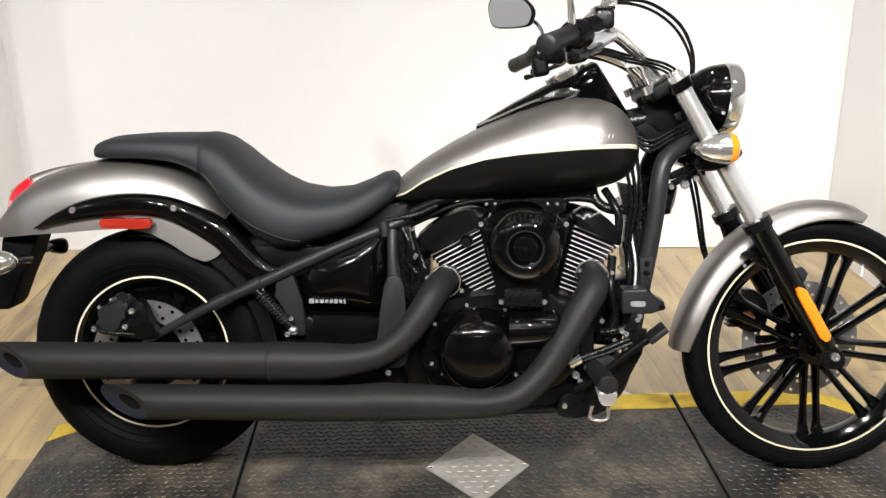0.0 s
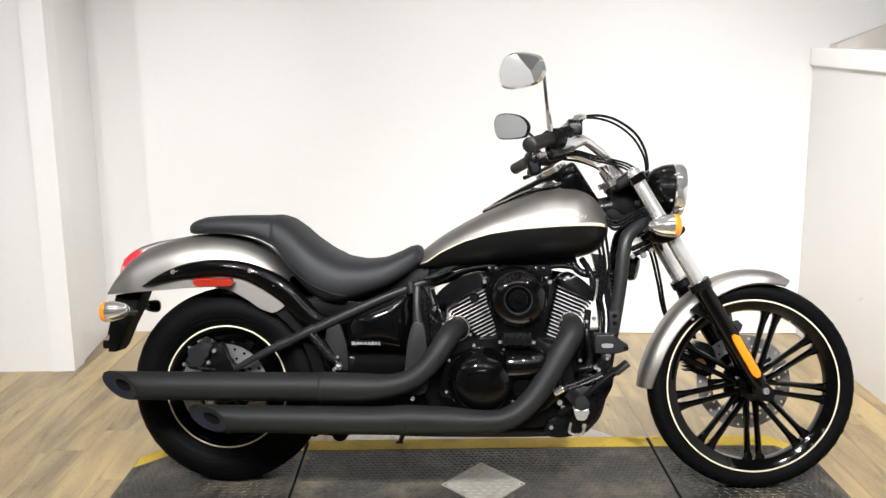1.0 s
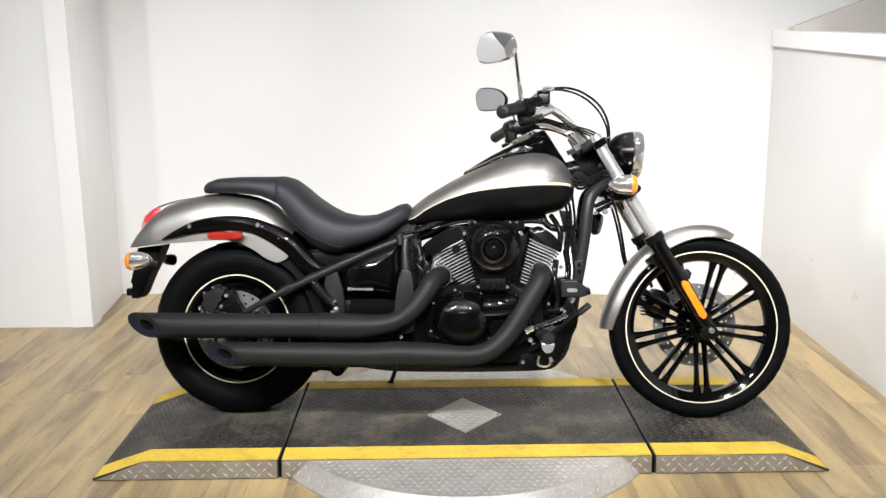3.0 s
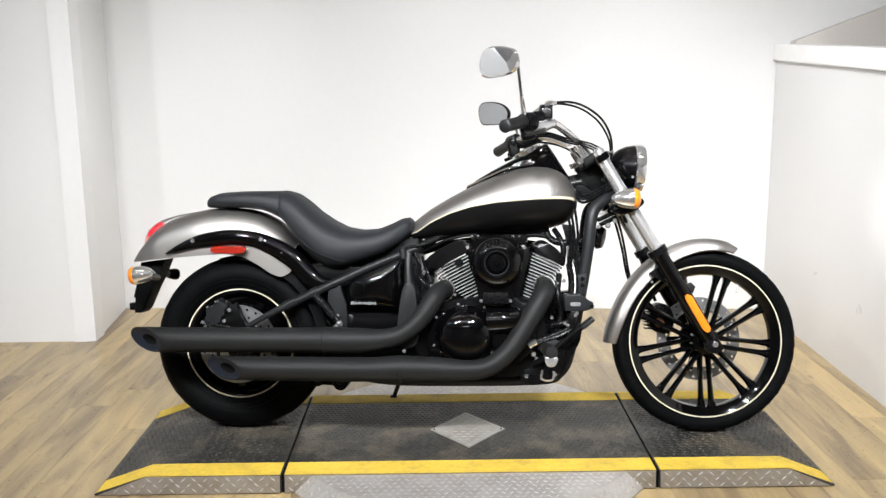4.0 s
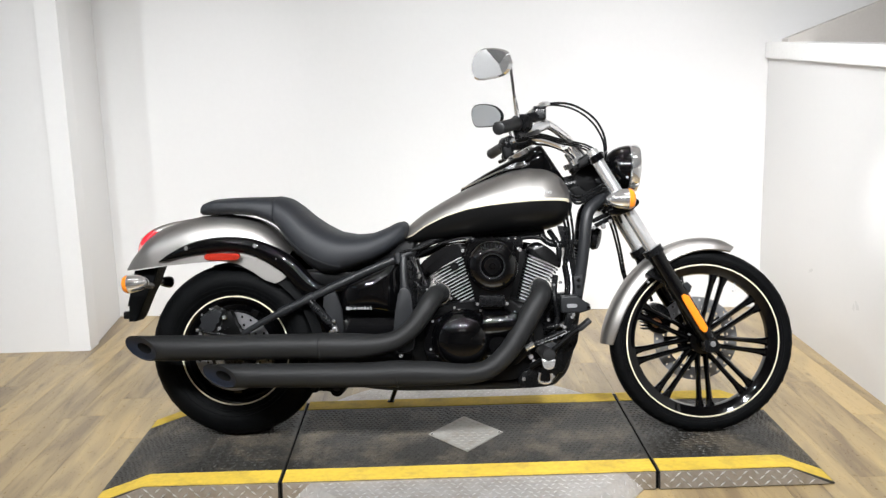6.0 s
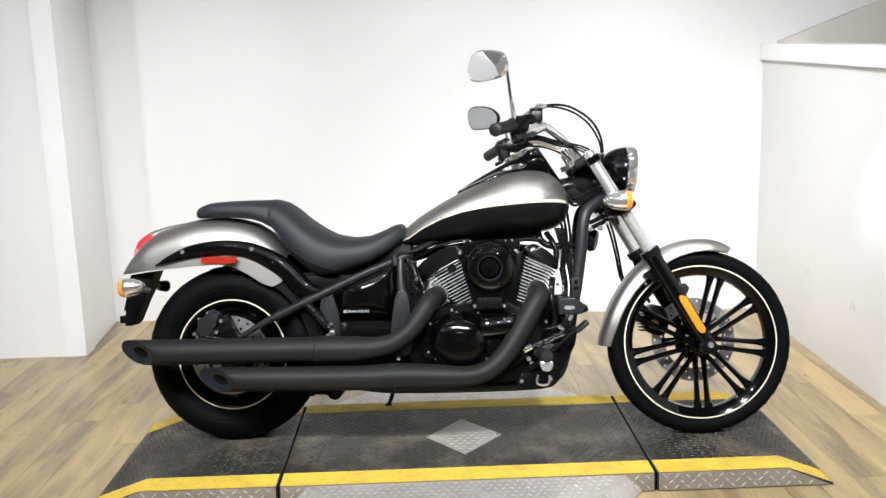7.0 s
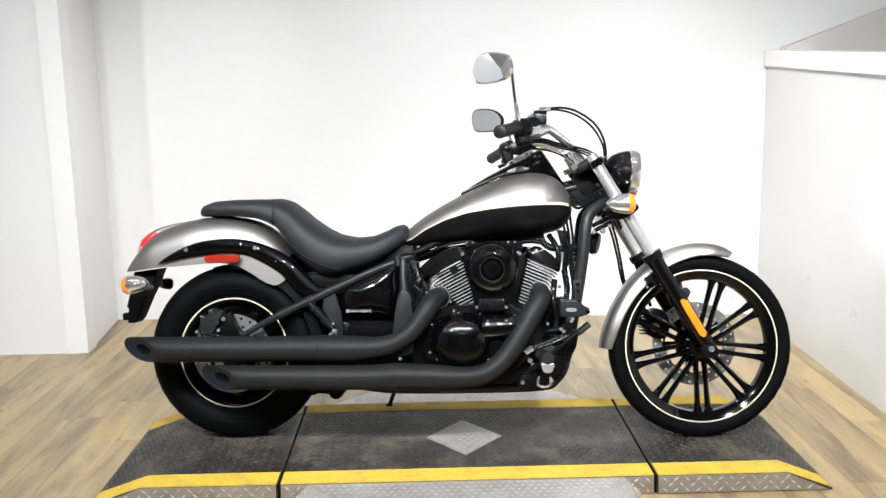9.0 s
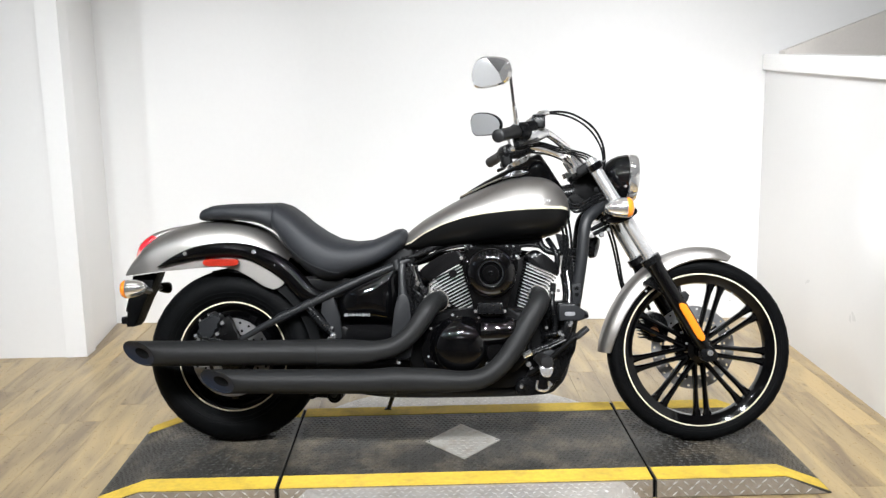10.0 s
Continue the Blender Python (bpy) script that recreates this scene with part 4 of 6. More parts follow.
bm = loft(tank_half(False), closed=False)
bm.faces.new([v for v in bm.verts][:19]), bm.faces.new(list(bm.verts)[-19:])
tank = part("fuel_tank", bm, M_SILVER, bike, "silver metallic teardrop fuel tank", sharp=45)
bm = loft(tank_half(True), closed=False)
bm.verts.ensure_lookup_table()
bm.faces.new(list(bm.verts)[:19]), bm.faces.new(list(bm.verts)[-19:])
part("tank_lower_panel", bm, M_MATTE, tank, "flat black lower tank panel", sharp=45)
for s in (-1, 1):
    rings = []
    for x in XT[:-2]:
        zt, zl, zb, w = lerp_table(TT, x)
        h = 0.0022 + 0.0030 * (x - 0.612) / 0.6
        zl += 0.003
        y = s * (w + 0.0006)
        rings.append([Vector((x, y, zl - h)), Vector((x, y + s * 0.0012, zl - h * 0.6)), Vector((x, y + s * 0.0012, zl + h * 0.6)), Vector((x, y - s * 0.0005, zl + h)), Vector((x, y - s * 0.01, zl))])
    part("pinstripe", loft(rings), M_GOLD, tank, "pale gold tank line")
    # plain bars where the tank badge stands
    for bx, bl, bh in ((1.024, 0.0035, 0.020), (1.036, 0.0025, 0.020), (1.046, 0.003, 0.011), (1.054, 0.006, 0.004), (1.063, 0.003, 0.018), (1.074, 0.006, 0.010), (1.083, 0.003, 0.004), (1.092, 0.004, 0.011), (1.101, 0.003, 0.011), (1.111, 0.0035, 0.011), (1.120, 0.003, 0.011)):
        zt, zl, _, w = lerp_table(TT, bx)
        zz = zl + 0.026 + bh / 2 - 0.05 * (bx - 1.0)
        face = []
        for dz in (-bh / 2, bh / 2):
            frac = (zz + dz - zl) / (zt - zl)
            c = math.cos(math.asin(min(1, frac ** (1 / 0.95))))
            face.append((s * (w * c ** 0.82), zz + dz))
        bm = bmesh.new()
        v = [bm.verts.new((bx + sx * bl / 2 + (0.005 if k else 0) * bh / 0.015, y + s * dy, z)) for dy in (-0.002, 0.0016) for k, (y, z) in enumerate(face) for sx in ((-1, 1) if k == 0 else (1, -1))]
        for q in ((0, 1, 2, 3), (7, 6, 5, 4), (0, 4, 5, 1), (1, 5, 6, 2), (2, 6, 7, 3), (3, 7, 4, 0)):
            bm.faces.new([v[n] for n in q])
        part("badge_bar", bm, M_BADGE, tank, "plain raised metal badge bar")

# console and speedometer on the tank
DT = [(0.811, 0.872, 0.012), (0.85, 0.898, 0.030), (0.90, 0.928, 0.050), (0.95, 0.954, 0.060), (1.01, 0.985, 0.066), (1.060, 1.011, 0.066), (1.088, 1.025, 0.062), (1.098, 1.022, 0.060), (1.125, 0.982, 0.052), (1.155, 0.935, 0.042), (1.185, 0.890, 0.028)]
rings = []
for x in np.linspace(0.811, 1.185, 44):
    zt, w = lerp_table(DT, x)
    zb = lerp_table(TT, x)[0] - 0.03
    rings.append([Vector((x, -w * math.copysign(abs(math.cos(a)) ** 0.6, math.cos(a)), zb + (zt - zb) * math.sin(a) ** 0.5)) for a in [math.pi * q / 12 for q in range(13)]])
bm = loft(rings, closed=False)
bm.verts.ensure_lookup_table()
bm.faces.new(list(bm.verts)[:13]), bm.faces.new(list(bm.verts)[-13:])
con = part("console", bm, M_BLACK, bike, "gloss black speedometer console on the tank")
sm = facing(1.025, 0, 0.995, (-0.46, 0, 0.888))
part("speedometer_bezel", revolve([(0.050, -0.01), (0.053, 0.006), (0.047, 0.008), (0.045, 0.002)], 36, sm), M_CHROME, con)
part("speedometer_glass", revolve([(0.0, 0.004), (0.046, 0.003), (0.046, -0.004)], 36, sm), M_BLACK, con)
for s in (-1, 1):
    part("console_edge", tube([(0.815, s * 0.018, 0.874), (0.87, s * 0.046, 0.898), (0.95, s * 0.066, 0.932), (1.03, s * 0.070, 0.954)], 0.003, 6), M_CHROME, con)
    part("filler_trim", outline_plate(smooth2([(0.955, 0.930), (0.985, 0.952), (1.02, 0.962), (1.055, 0.958), (1.04, 0.946), (0.99, 0.938)], 3), s * 0.072, s * 0.055, 0.006, 3), M_DIM_CHROME, con, "polished console trim")

# rails and leads under the tank
for s in (-1, 1):
    part("tank_rail", tube([(0.650, s * 0.055, 0.664), (0.720, s * 0.058, 0.694), (0.800, s * 0.060, 0.713), (0.900, s * 0.060, 0.716), (1.010, s * 0.060, 0.714), (1.100, s * 0.058, 0.722)], 0.013, 12), M_CAST, bike)
for pts, r in (([(0.655, -0.095, 0.640), (0.700, -0.105, 0.662), (0.745, -0.110, 0.684), (0.800, -0.108, 0.698), (0.850, -0.10, 0.702)], 0.0055), ([(0.645, 0.02, 0.640), (0.700, 0.03, 0.655), (0.780, 0.03, 0.668), (0.860, 0.02, 0.680)], 0.016),
               ([(0.990, -0.05, 0.690), (1.040, -0.06, 0.700), (1.080, -0.06, 0.698), (1.110, -0.06, 0.690)], 0.008), ([(1.020, 0.03, 0.665), (1.070, 0.03, 0.655), (1.120, 0.03, 0.625)], 0.018)):
    part("lead", tube(pts, r, 10), M_CAST, bike)

# frame tubes
for s in (-1, 1):
    stay = part("seat_stay", tube([(0.00, s * 0.118, 0.352), (0.055, s * 0.124, 0.385), (0.112, s * 0.130, 0.417), (0.192, s * 0.134, 0.458), (0.292, s * 0.134, 0.504), (0.393, s * 0.132, 0.551), (0.493, s * 0.128, 0.596), (0.603, s * 0.120, 0.640), (0.640, s * 0.116, 0.655)], [0.009, 0.010, 0.011, 0.013, 0.0145, 0.0145, 0.0135, 0.0125, 0.012], 16, 5), M_GREY, bike, "dark grey tubular swingarm stay")
    for xa, za, xb, zb, r in ((0.180, 0.452, 0.220, 0.471, 0.0165), (0.272, 0.495, 0.300, 0.508, 0.0175), (0.352, 0.532, 0.362, 0.537, 0.016)):
        part("stay_collar", tube([(xa, s * 0.134, za), (xb, s * 0.134, zb)], r, 16, 2), M_GREY, stay)
part("stay_clamp", tube([(0.592, -0.128, 0.652), (0.598, -0.134, 0.618)], [0.014, 0.011], 12, 3), M_GREY, bike)
part("swingarm", tube([(0.0, -0.105, 0.308), (0.2, -0.12, 0.315), (0.5, -0.12, 0.33), (0.62, -0.1, 0.34)], 0.022, 12), M_SATIN, bike)
part("swingarm", tube([(0.0, 0.105, 0.308), (0.2, 0.12, 0.315), (0.5, 0.12, 0.33), (0.62, 0.1, 0.34)], 0.022, 12), M_SATIN, bike)
sh = part("shock_absorber", tube([(0.288, -0.148, 0.492), (0.372, -0.152, 0.402)], 0.011, 12, 2), M_SATIN, bike, "small spring-covered linkage rod")
hel = []
for i in range(100):
    u = i / 99
    c = Vector((0.296, -0.148, 0.484)).lerp(Vector((0.358, -0.151, 0.418)), u)
    a = u * 2 * math.pi * 11
    hel.append(c + Vector((0.72, 0, 0.69)) * (0.0125 * math.cos(a)) + Vector((0, 1, 0)) * (0.0125 * math.sin(a)))
part("spring", tube(hel, 0.0026, 6, 1), M_GREY, sh)
bolt(0.378, -0.158, 0.394, 0.013, (0.6, -0.6, -0.5), parent=sh, name="pinch_bolt")
bolt(0.362, -0.160, 0.386, 0.008, parent=sh)
bolt(0.372, -0.158, 0.424, 0.007, parent=sh)
part("stay_gusset", outline_plate([(0.335, 0.52), (0.372, 0.54), (0.395, 0.46), (0.405, 0.38), (0.385, 0.375), (0.368, 0.42), (0.33, 0.47)], -0.135, -0.115, 0.003), M_GREY, bike, "grey frame gusset")
for s in (-1, 1):
    part("down_tube", tube([(1.325, s * 0.03, 0.850), (1.290, s * 0.055, 0.822), (1.256, s * 0.075, 0.790), (1.244, s * 0.085, 0.745), (1.236, s * 0.090, 0.665), (1.218, s * 0.092, 0.546), (1.200, s * 0.095, 0.44), (1.175, s * 0.10, 0.30), (1.14, s * 0.105, 0.225), (1.05, s * 0.11, 0.198), (0.6, s * 0.115, 0.192), (0.42, s * 0.11, 0.21)], [0.019, 0.021, 0.022, 0.0215, 0.021, 0.021, 0.02, 0.018, 0.018, 0.018, 0.018, 0.018], 14, 5), M_GREY if s < 0 else M_SATIN, bike, "dark painted frame down tube")
part("back_bone", tube([(1.30, 0, 0.90), (1.1, 0, 0.86), (0.8, 0, 0.765), (0.62, 0, 0.712)], [0.035, 0.03, 0.026, 0.018], 14), M_SATIN, bike)
part("steering_head", tube([HEADP + AXIS * 0.035, HEADP - AXIS * 0.11], 0.034, 20, 2), M_SATIN, bike)
part("head_gusset", outline_plate([(1.185, 0.870), (1.255, 0.905), (1.295, 0.850), (1.270, 0.812), (1.205, 0.838)], -0.034, 0.034, 0.014, 3), M_CAST, bike, "black head gusset")
part("neck_casting", tube([(1.165, 0, 0.842), (1.21, 0, 0.862), (1.26, 0, 0.884), (1.30, 0, 0.895)], [0.030, 0.031, 0.033, 0.036], 18), M_GREY, bike, "dark grey cast frame neck")
for k in range(3):
    part("wiring", tube([(1.17 + 0.01 * k, -0.06, 0.86 - 0.012 * k), (1.22, -0.075, 0.838 - 0.012 * k), (1.27, -0.07, 0.86 - 0.01 * k), (1.32, -0.05, 0.885 - 0.012 * k)], 0.005, 8), M_SATIN, bike)

# front fork and triple clamps, turned with the steering
UP = Vector((1.266 - 1.660, 0, 0.985 - 0.326)).normalized()
AXB = Vector((1.651, 0, 0.328))
for s in (-1, 1):
    y = s * 0.112
    o = Vector((0, y, 0))
    lowf = part("fork_slider", tube([AXB + o + UP * 0.0, AXB + o + UP * 0.02, AXB + o + UP * 0.06, AXB + o + UP * 0.18, AXB + o + UP * 0.340, AXB + o + UP * 0.364], [0.018, 0.024, 0.0255, 0.0275, 0.0285, 0.033], 20, 2), M_BLACK, bike, "gloss black fork slider", STEER)
    part("dust_seal", tube([AXB + o + UP * 0.354, AXB + o + UP * 0.378], 0.0345, 20, 2), M_SATIN, lowf, "", STEER)
    part("fork_tube", tube([AXB + o + UP * 0.36, AXB + o + UP * 0.768], 0.0215, 20, 2), M_FORK, bike, "polished steel fork tube", STEER)
    part("axle_clamp", outline_plate(smooth2([(1.632, 0.300), (1.628, 0.335), (1.648, 0.352), (1.672, 0.338), (1.684, 0.312), (1.668, 0.294)], 3), y - 0.022, y + 0.022, 0.005), M_SATIN, lowf, "", STEER)
    bolt(1.655, y + s * 0.024, 0.325, 0.0135, (0, s, 0), parent=lowf, at=STEER)
    am = [(1.547, 0.492), (1.556, 0.498), (1.571, 0.492), (1.634, 0.384), (1.632, 0.370), (1.622, 0.366), (1.608, 0.376), (1.550, 0.478)]
    part("side_reflector", outline_plate(am, y + s * 0.028, y + s * 0.045, 0.004), M_AMBER, lowf, "long amber fork reflector", STEER)
    part("fender_mount", outline_plate([(1.55, 0.525), (1.585, 0.535), (1.600, 0.520), (1.592, 0.498), (1.560, 0.500)], y - s * 0.02, y - s * 0.035, 0.003), M_GREY, lowf, "", STEER)
    signal(1.352, s * 0.168, 0.820, (1, 0, 0.02), (1.330, s * 0.11, 0.830), STEER)
part("top_clamp", outline_plate([(1.202, 0.956), (1.258, 0.992), (1.270, 0.988), (1.280, 0.966), (1.276, 0.960), (1.218, 0.926), (1.208, 0.932)], -0.118, 0.104, 0.010, 3), M_CAST, bike, "black top fork clamp", STEER)
for s in (-1, 1):
    part("clamp_collar", tube([AXB + Vector((0, s * 0.112, 0)) + UP * 0.728, AXB + Vector((0, s * 0.112, 0)) + UP * 0.752], 0.029, 22, 2), M_BLACK, bike, "gloss black fork clamp collar", STEER)
    part("fork_cap", tube([AXB + Vector((0, s * 0.112, 0)) + UP * 0.764, AXB + Vector((0, s * 0.112, 0)) + UP * 0.776], [0.019, 0.015], 20, 2), M_CHROME, bike, "chrome fork cap", STEER)
part("lower_clamp", outline_plate(smooth2([(1.305, 0.775), (1.315, 0.798), (1.372, 0.828), (1.405, 0.822), (1.408, 0.800), (1.35, 0.768)], 3), -0.145, 0.145, 0.006), M_BLACK, bike, "gloss black lower fork clamp", STEER)
part("neck_cover", outline_plate(smooth2([(1.206, 0.918), (1.285, 0.962), (1.318, 0.905), (1.30, 0.86), (1.245, 0.855), (1.222, 0.885)], 3), -0.036, 0.036, 0.010), M_CAST, bike, "black steering neck cover", STEER)
for bx, bz in ((1.272, 0.742), (1.262, 0.757)):
    part("horn_bracket", outline_plate([(bx, bz), (bx + 0.06, bz + 0.03), (bx + 0.062, bz + 0.012), (bx + 0.01, bz - 0.012)], -0.075, -0.06, 0.002), M_SATIN, bike)
bolt(1.305, -0.080, 0.735, 0.012)
bolt(1.325, -0.10, 0.752, 0.009)
bolt(1.272, -0.085, 0.73, 0.008)
part("horn", revolve([(0, 0.02), (0.035, 0.016), (0.042, 0.0), (0.03, -0.02), (0, -0.022)], 28, facing(1.285, 0.02, 0.69, (0.9, -0.3, -0.2))), M_SATIN, bike, "black round horn")

# headlight
HL = facing(1.338, 0, 0.941, (1, 0, -0.06))
shell = part("headlight", revolve([(0, -0.030), (0.018, -0.028), (0.042, -0.016), (0.062, 0.006), (0.074, 0.030), (0.080, 0.055), (0.081, 0.070), (0.0, 0.070)], 48, HL), M_BLACK, bike, "round black headlight with chrome rim", STEER)
part("rim", revolve([(0.081, 0.062), (0.086, 0.066), (0.086, 0.086), (0.082, 0.096), (0.077, 0.098), (0.074, 0.090), (0.074, 0.066)], 48, HL, True), M_CHROME, shell, "chrome headlight rim", STEER)
part("lens", revolve([(0.076, 0.090), (0.060, 0.096), (0.03, 0.099), (0, 0.100)], 40, HL), M_CLEAR, shell, "clear headlight lens", STEER)
bolt(1.385, -0.078, 0.900, 0.006, parent=shell, at=STEER)
part("headlight_bracket", outline_plate([(1.325, 0.90), (1.36, 0.90), (1.345, 0.83), (1.315, 0.83)], -0.03, 0.03, 0.004), M_SATIN, shell, "", STEER)
bolt(1.333, -0.045, 0.918, 0.010, parent=shell, at=STEER)

# front fender
cx, cz = WF, ZF
FFO = [(1.296, 0.320), (1.304, 0.372), (1.334, 0.455), (1.386, 0.540), (1.446, 0.600), (1.516, 0.645), (1.586, 0.669), (1.652, 0.675), (1.712, 0.666), (1.757, 0.644)]
FFI = [(1.330, 0.318), (1.345, 0.368), (1.374, 0.440), (1.416, 0.505), (1.478, 0.567), (1.540, 0.607), (1.60, 0.630), (1.655, 0.638), (1.705, 0.635), (1.740, 0.628)]
oo = spline([(a + 0.010 * (b - 0.32) / 0.35, 0, b + 0.013 * (b - 0.32) / 0.35) for a, b in FFO], 4)
ii = spline([(a + 0.008 * (b - 0.32) / 0.35, 0, b + 0.010 * (b - 0.32) / 0.35) for a, b in FFI], 4)
rings = []
for k, (o, i) in enumerate(zip(oo, ii)):
    u = k / (len(oo) - 1)
    w = 0.064 * min(1.0, 0.75 + 1.6 * min(u, 1 - u))
    outer, inner = [], []
    for q in range(13):
        a = math.pi * q / 12
        t = abs(math.sin(a)) ** 0.8
        y = -w * math.copysign(abs(math.cos(a)) ** 0.7, math.cos(a))
        p = i.lerp(o, t)
        outer.append(Vector((p.x, y, p.z)))
        d = (i - o).normalized() * 0.004
        inner.append(Vector((p.x + d.x, y * 0.94, p.z + d.z)))
    rings.append(outer + inner[::-1])
ff = part("front_fender", loft(rings), M_SILVER, bike, "silver metallic front fender", STEER, 40)
for bx, bz in ((1.455, 0.535), (1.49, 0.56)):
    bolt(bx, -0.064, bz, 0.006, parent=ff, at=STEER)
for s in (-1, 1):
    part("fender_stay", outline_plate([(1.44, 0.565), (1.475, 0.590), (1.545, 0.555), (1.555, 0.520), (1.52, 0.520)], s * 0.088, s * 0.066, 0.004), M_SATIN, ff, "", STEER)
# front caliper on the far fork leg
fc = part("front_caliper", outline_plate(smooth2([(1.48, 0.36), (1.47, 0.42), (1.50, 0.455), (1.545, 0.44), (1.56, 0.39), (1.54, 0.345)], 3), 0.04, 0.10, 0.008), M_SATIN, bike, "black front brake caliper", STEER)
for i in range(7):
    part("pad_fin", box(1.468 - 0.002 * i, 0.05, 0.365 + 0.012 * i, 0.03, 0.04, 0.005, 0.001, 1), M_SATIN, fc, "", STEER)
part("piston", revolve([(0, 0.012), (0.016, 0.012), (0.018, 0.0)], 20, facing(1.505, 0.04, 0.385, (0, -1, 0))), M_RUST, fc, "brown piston cap", STEER)
part("caliper_hose", tube([(1.50, 0.08, 0.46), (1.47, 0.10, 0.56), (1.43, 0.12, 0.68), (1.38, 0.08, 0.78)], 0.006, 8), M_SATIN, fc, "", STEER)
for k in range(2):
    part("fork_cable", tube([(1.330 + 0.012 * k, 0.06, 0.80), (1.362 + 0.012 * k, 0.085, 0.72), (1.384 + 0.010 * k, 0.10, 0.64), (1.402 + 0.008 * k, 0.10, 0.55), (1.44, 0.09, 0.46)], 0.0045, 8), M_SATIN, bike, "thin black cable beside the fork", STEER)


def domed(outline, y0, y1, steps=6, shrink=0.55, power=2.2):
    """A bulging panel: the outline at y0, swelling to y1."""
    n = len(outline)
    cx_, cz_ = sum(p[0] for p in outline) / n, sum(p[1] for p in outline) / n
    rings = []
    for q in range(steps + 1):
        u = q / steps
        sc = 1 - (1 - shrink) * u ** power if q else 1.0
        y = y0 + (y1 - y0) * math.sin(u * math.pi / 2) ** 0.9
        rings.append([Vector((cx_ + (px - cx_) * sc, y, cz_ + (pz - cz_) * sc)) for px, pz in outline])
    return loft(rings)



# ---- controls ----
for s in (-1, 1):
    part("riser", tube([(1.244, s * 0.045, 0.962), (1.222, s * 0.047, 0.992), (1.196, s * 0.05, 1.020)], [0.018, 0.016, 0.019], 16), M_CHROME, bike, "chrome handlebar riser", STEER)
    part("riser_bolt", tube([(1.216, s * 0.075, 0.965), (1.196, s * 0.078, 1.000)], 0.010, 12, 2), M_CHROME, bike, "", STEER)
    part("clamp_cap", tube([(1.206, s * 0.105, 0.945), (1.198, s * 0.105, 0.962)], 0.013, 14, 2), M_CHROME, bike, "chrome clamp bolt cap", STEER)
bar_side = [(1.196, 0.0, 1.022), (1.192, 0.070, 1.026), (1.146, 0.13, 1.052), (1.090, 0.197, 1.074), (1.030, 0.262, 1.071), (0.982, 0.320, 1.058), (0.926, 0.420, 1.033)]
part("handlebar", tube([(x, -y, z) for x, y, z in bar_side[::-1]] + bar_side[1:-2] + [(0.990, 0.330, 1.060), (0.952, 0.445, 1.044)], 0.0145, 14, 5), M_CHROME, bike, "chrome swept-back handlebar", STEER)


def along(p, q, u):
    return Vector(p).lerp(Vector(q), u)


for s in (-1, 1):
    g0, g1 = Vector((0.984, s * 0.318, 1.059)), Vector((0.919, s * 0.430, 1.030))
    if s > 0:
        g0, g1 = Vector((0.990, 0.330, 1.060)), Vector((0.948, 0.456, 1.042))
    part("grip", tube([g0, along(g0, g1, .04), along(g0, g1, .1), along(g0, g1, .9), g1, along(g0, g1, 1.03)], [0.020, 0.024, 0.0195, 0.020, 0.021, 0.014], 18, 2), M_GRIP, bike, "black rubber handlebar grip", STEER)
    sw0, sw1 = Vector((1.022, s * 0.268, 1.066)), Vector((0.988, s * 0.314, 1.058))
    d = (sw1 - sw0).normalized()
    q = facing(*along(sw0, sw1, .6), d)
    sb = part("switch_box", revolve([(0, -0.026), (0.024, -0.026), (0.031, -0.020), (0.031, 0.018), (0.026, 0.025), (0, 0.025)], 20, STEER @ q), M_SATIN, bike, "black switch housing")
    part("switch_lower", box(1.000, s * 0.288, 1.030, 0.044, 0.046, 0.056, 0.014, 4, Matrix.Rotation(radians(-12), 4, "Y")), M_CAST, sb, "", STEER)
    part("switch_button", box(0.984, s * 0.312, 1.016, 0.014, 0.020, 0.016, 0.003, 2), M_BLACK, sb, "", STEER)
    part("switch_seam", box(0.992, s * 0.312, 1.040, 0.030, 0.004, 0.004, 0.001, 1), M_SATIN, sb, "", STEER)
    perch = part("lever_perch", tube([(1.022, s * 0.268, 1.048), (1.046, s * 0.245, 1.052), (1.070, s * 0.222, 1.062), (1.094, s * 0.197, 1.070)], [0.013, 0.021, 0.020, 0.016], 14, 4), M_POLISH if s < 0 else M_SATIN, bike, "polished lever perch" if s < 0 else "black lever perch", STEER)
    bolt(1.058, s * 0.252, 1.056, 0.009, (0, s, 0.2), parent=perch, at=STEER)
    piv = Vector((1.060, s * 0.225, 1.046))
    part("lever", tube([piv, piv + Vector((-0.004, s * 0.04, -0.008)), piv + Vector((-0.026, s * 0.10, -0.020)), piv + Vector((-0.060, s * 0.16, -0.034)), piv + Vector((-0.082, s * 0.20, -0.040))], [0.010, 0.009, 0.006, 0.006, 0.008], 10), M_SATIN, bike, "black hand lever", STEER)
mc = part("master_cylinder", box(1.066, -0.236, 1.097, 0.040, 0.058, 0.038, 0.006, 3), M_SATIN, bike, "black brake fluid reservoir", STEER)
part("lid", box(1.066, -0.236, 1.119, 0.043, 0.061, 0.007, 0.003), M_SATIN, mc, "black reservoir lid", STEER)
part("body", tube([(1.022, -0.275, 1.080), (1.046, -0.255, 1.086), (1.062, -0.24, 1.090)], [0.017, 0.019, 0.015], 14), M_SATIN, mc, "", STEER)
part("barrel", tube([(1.006, -0.290, 1.074), (1.030, -0.262, 1.098), (1.060, -0.235, 1.120), (1.084, -0.20, 1.134)], [0.006, 0.008, 0.008, 0.010], 12), M_CHROME, mc, "chrome master cylinder barrel", STEER)
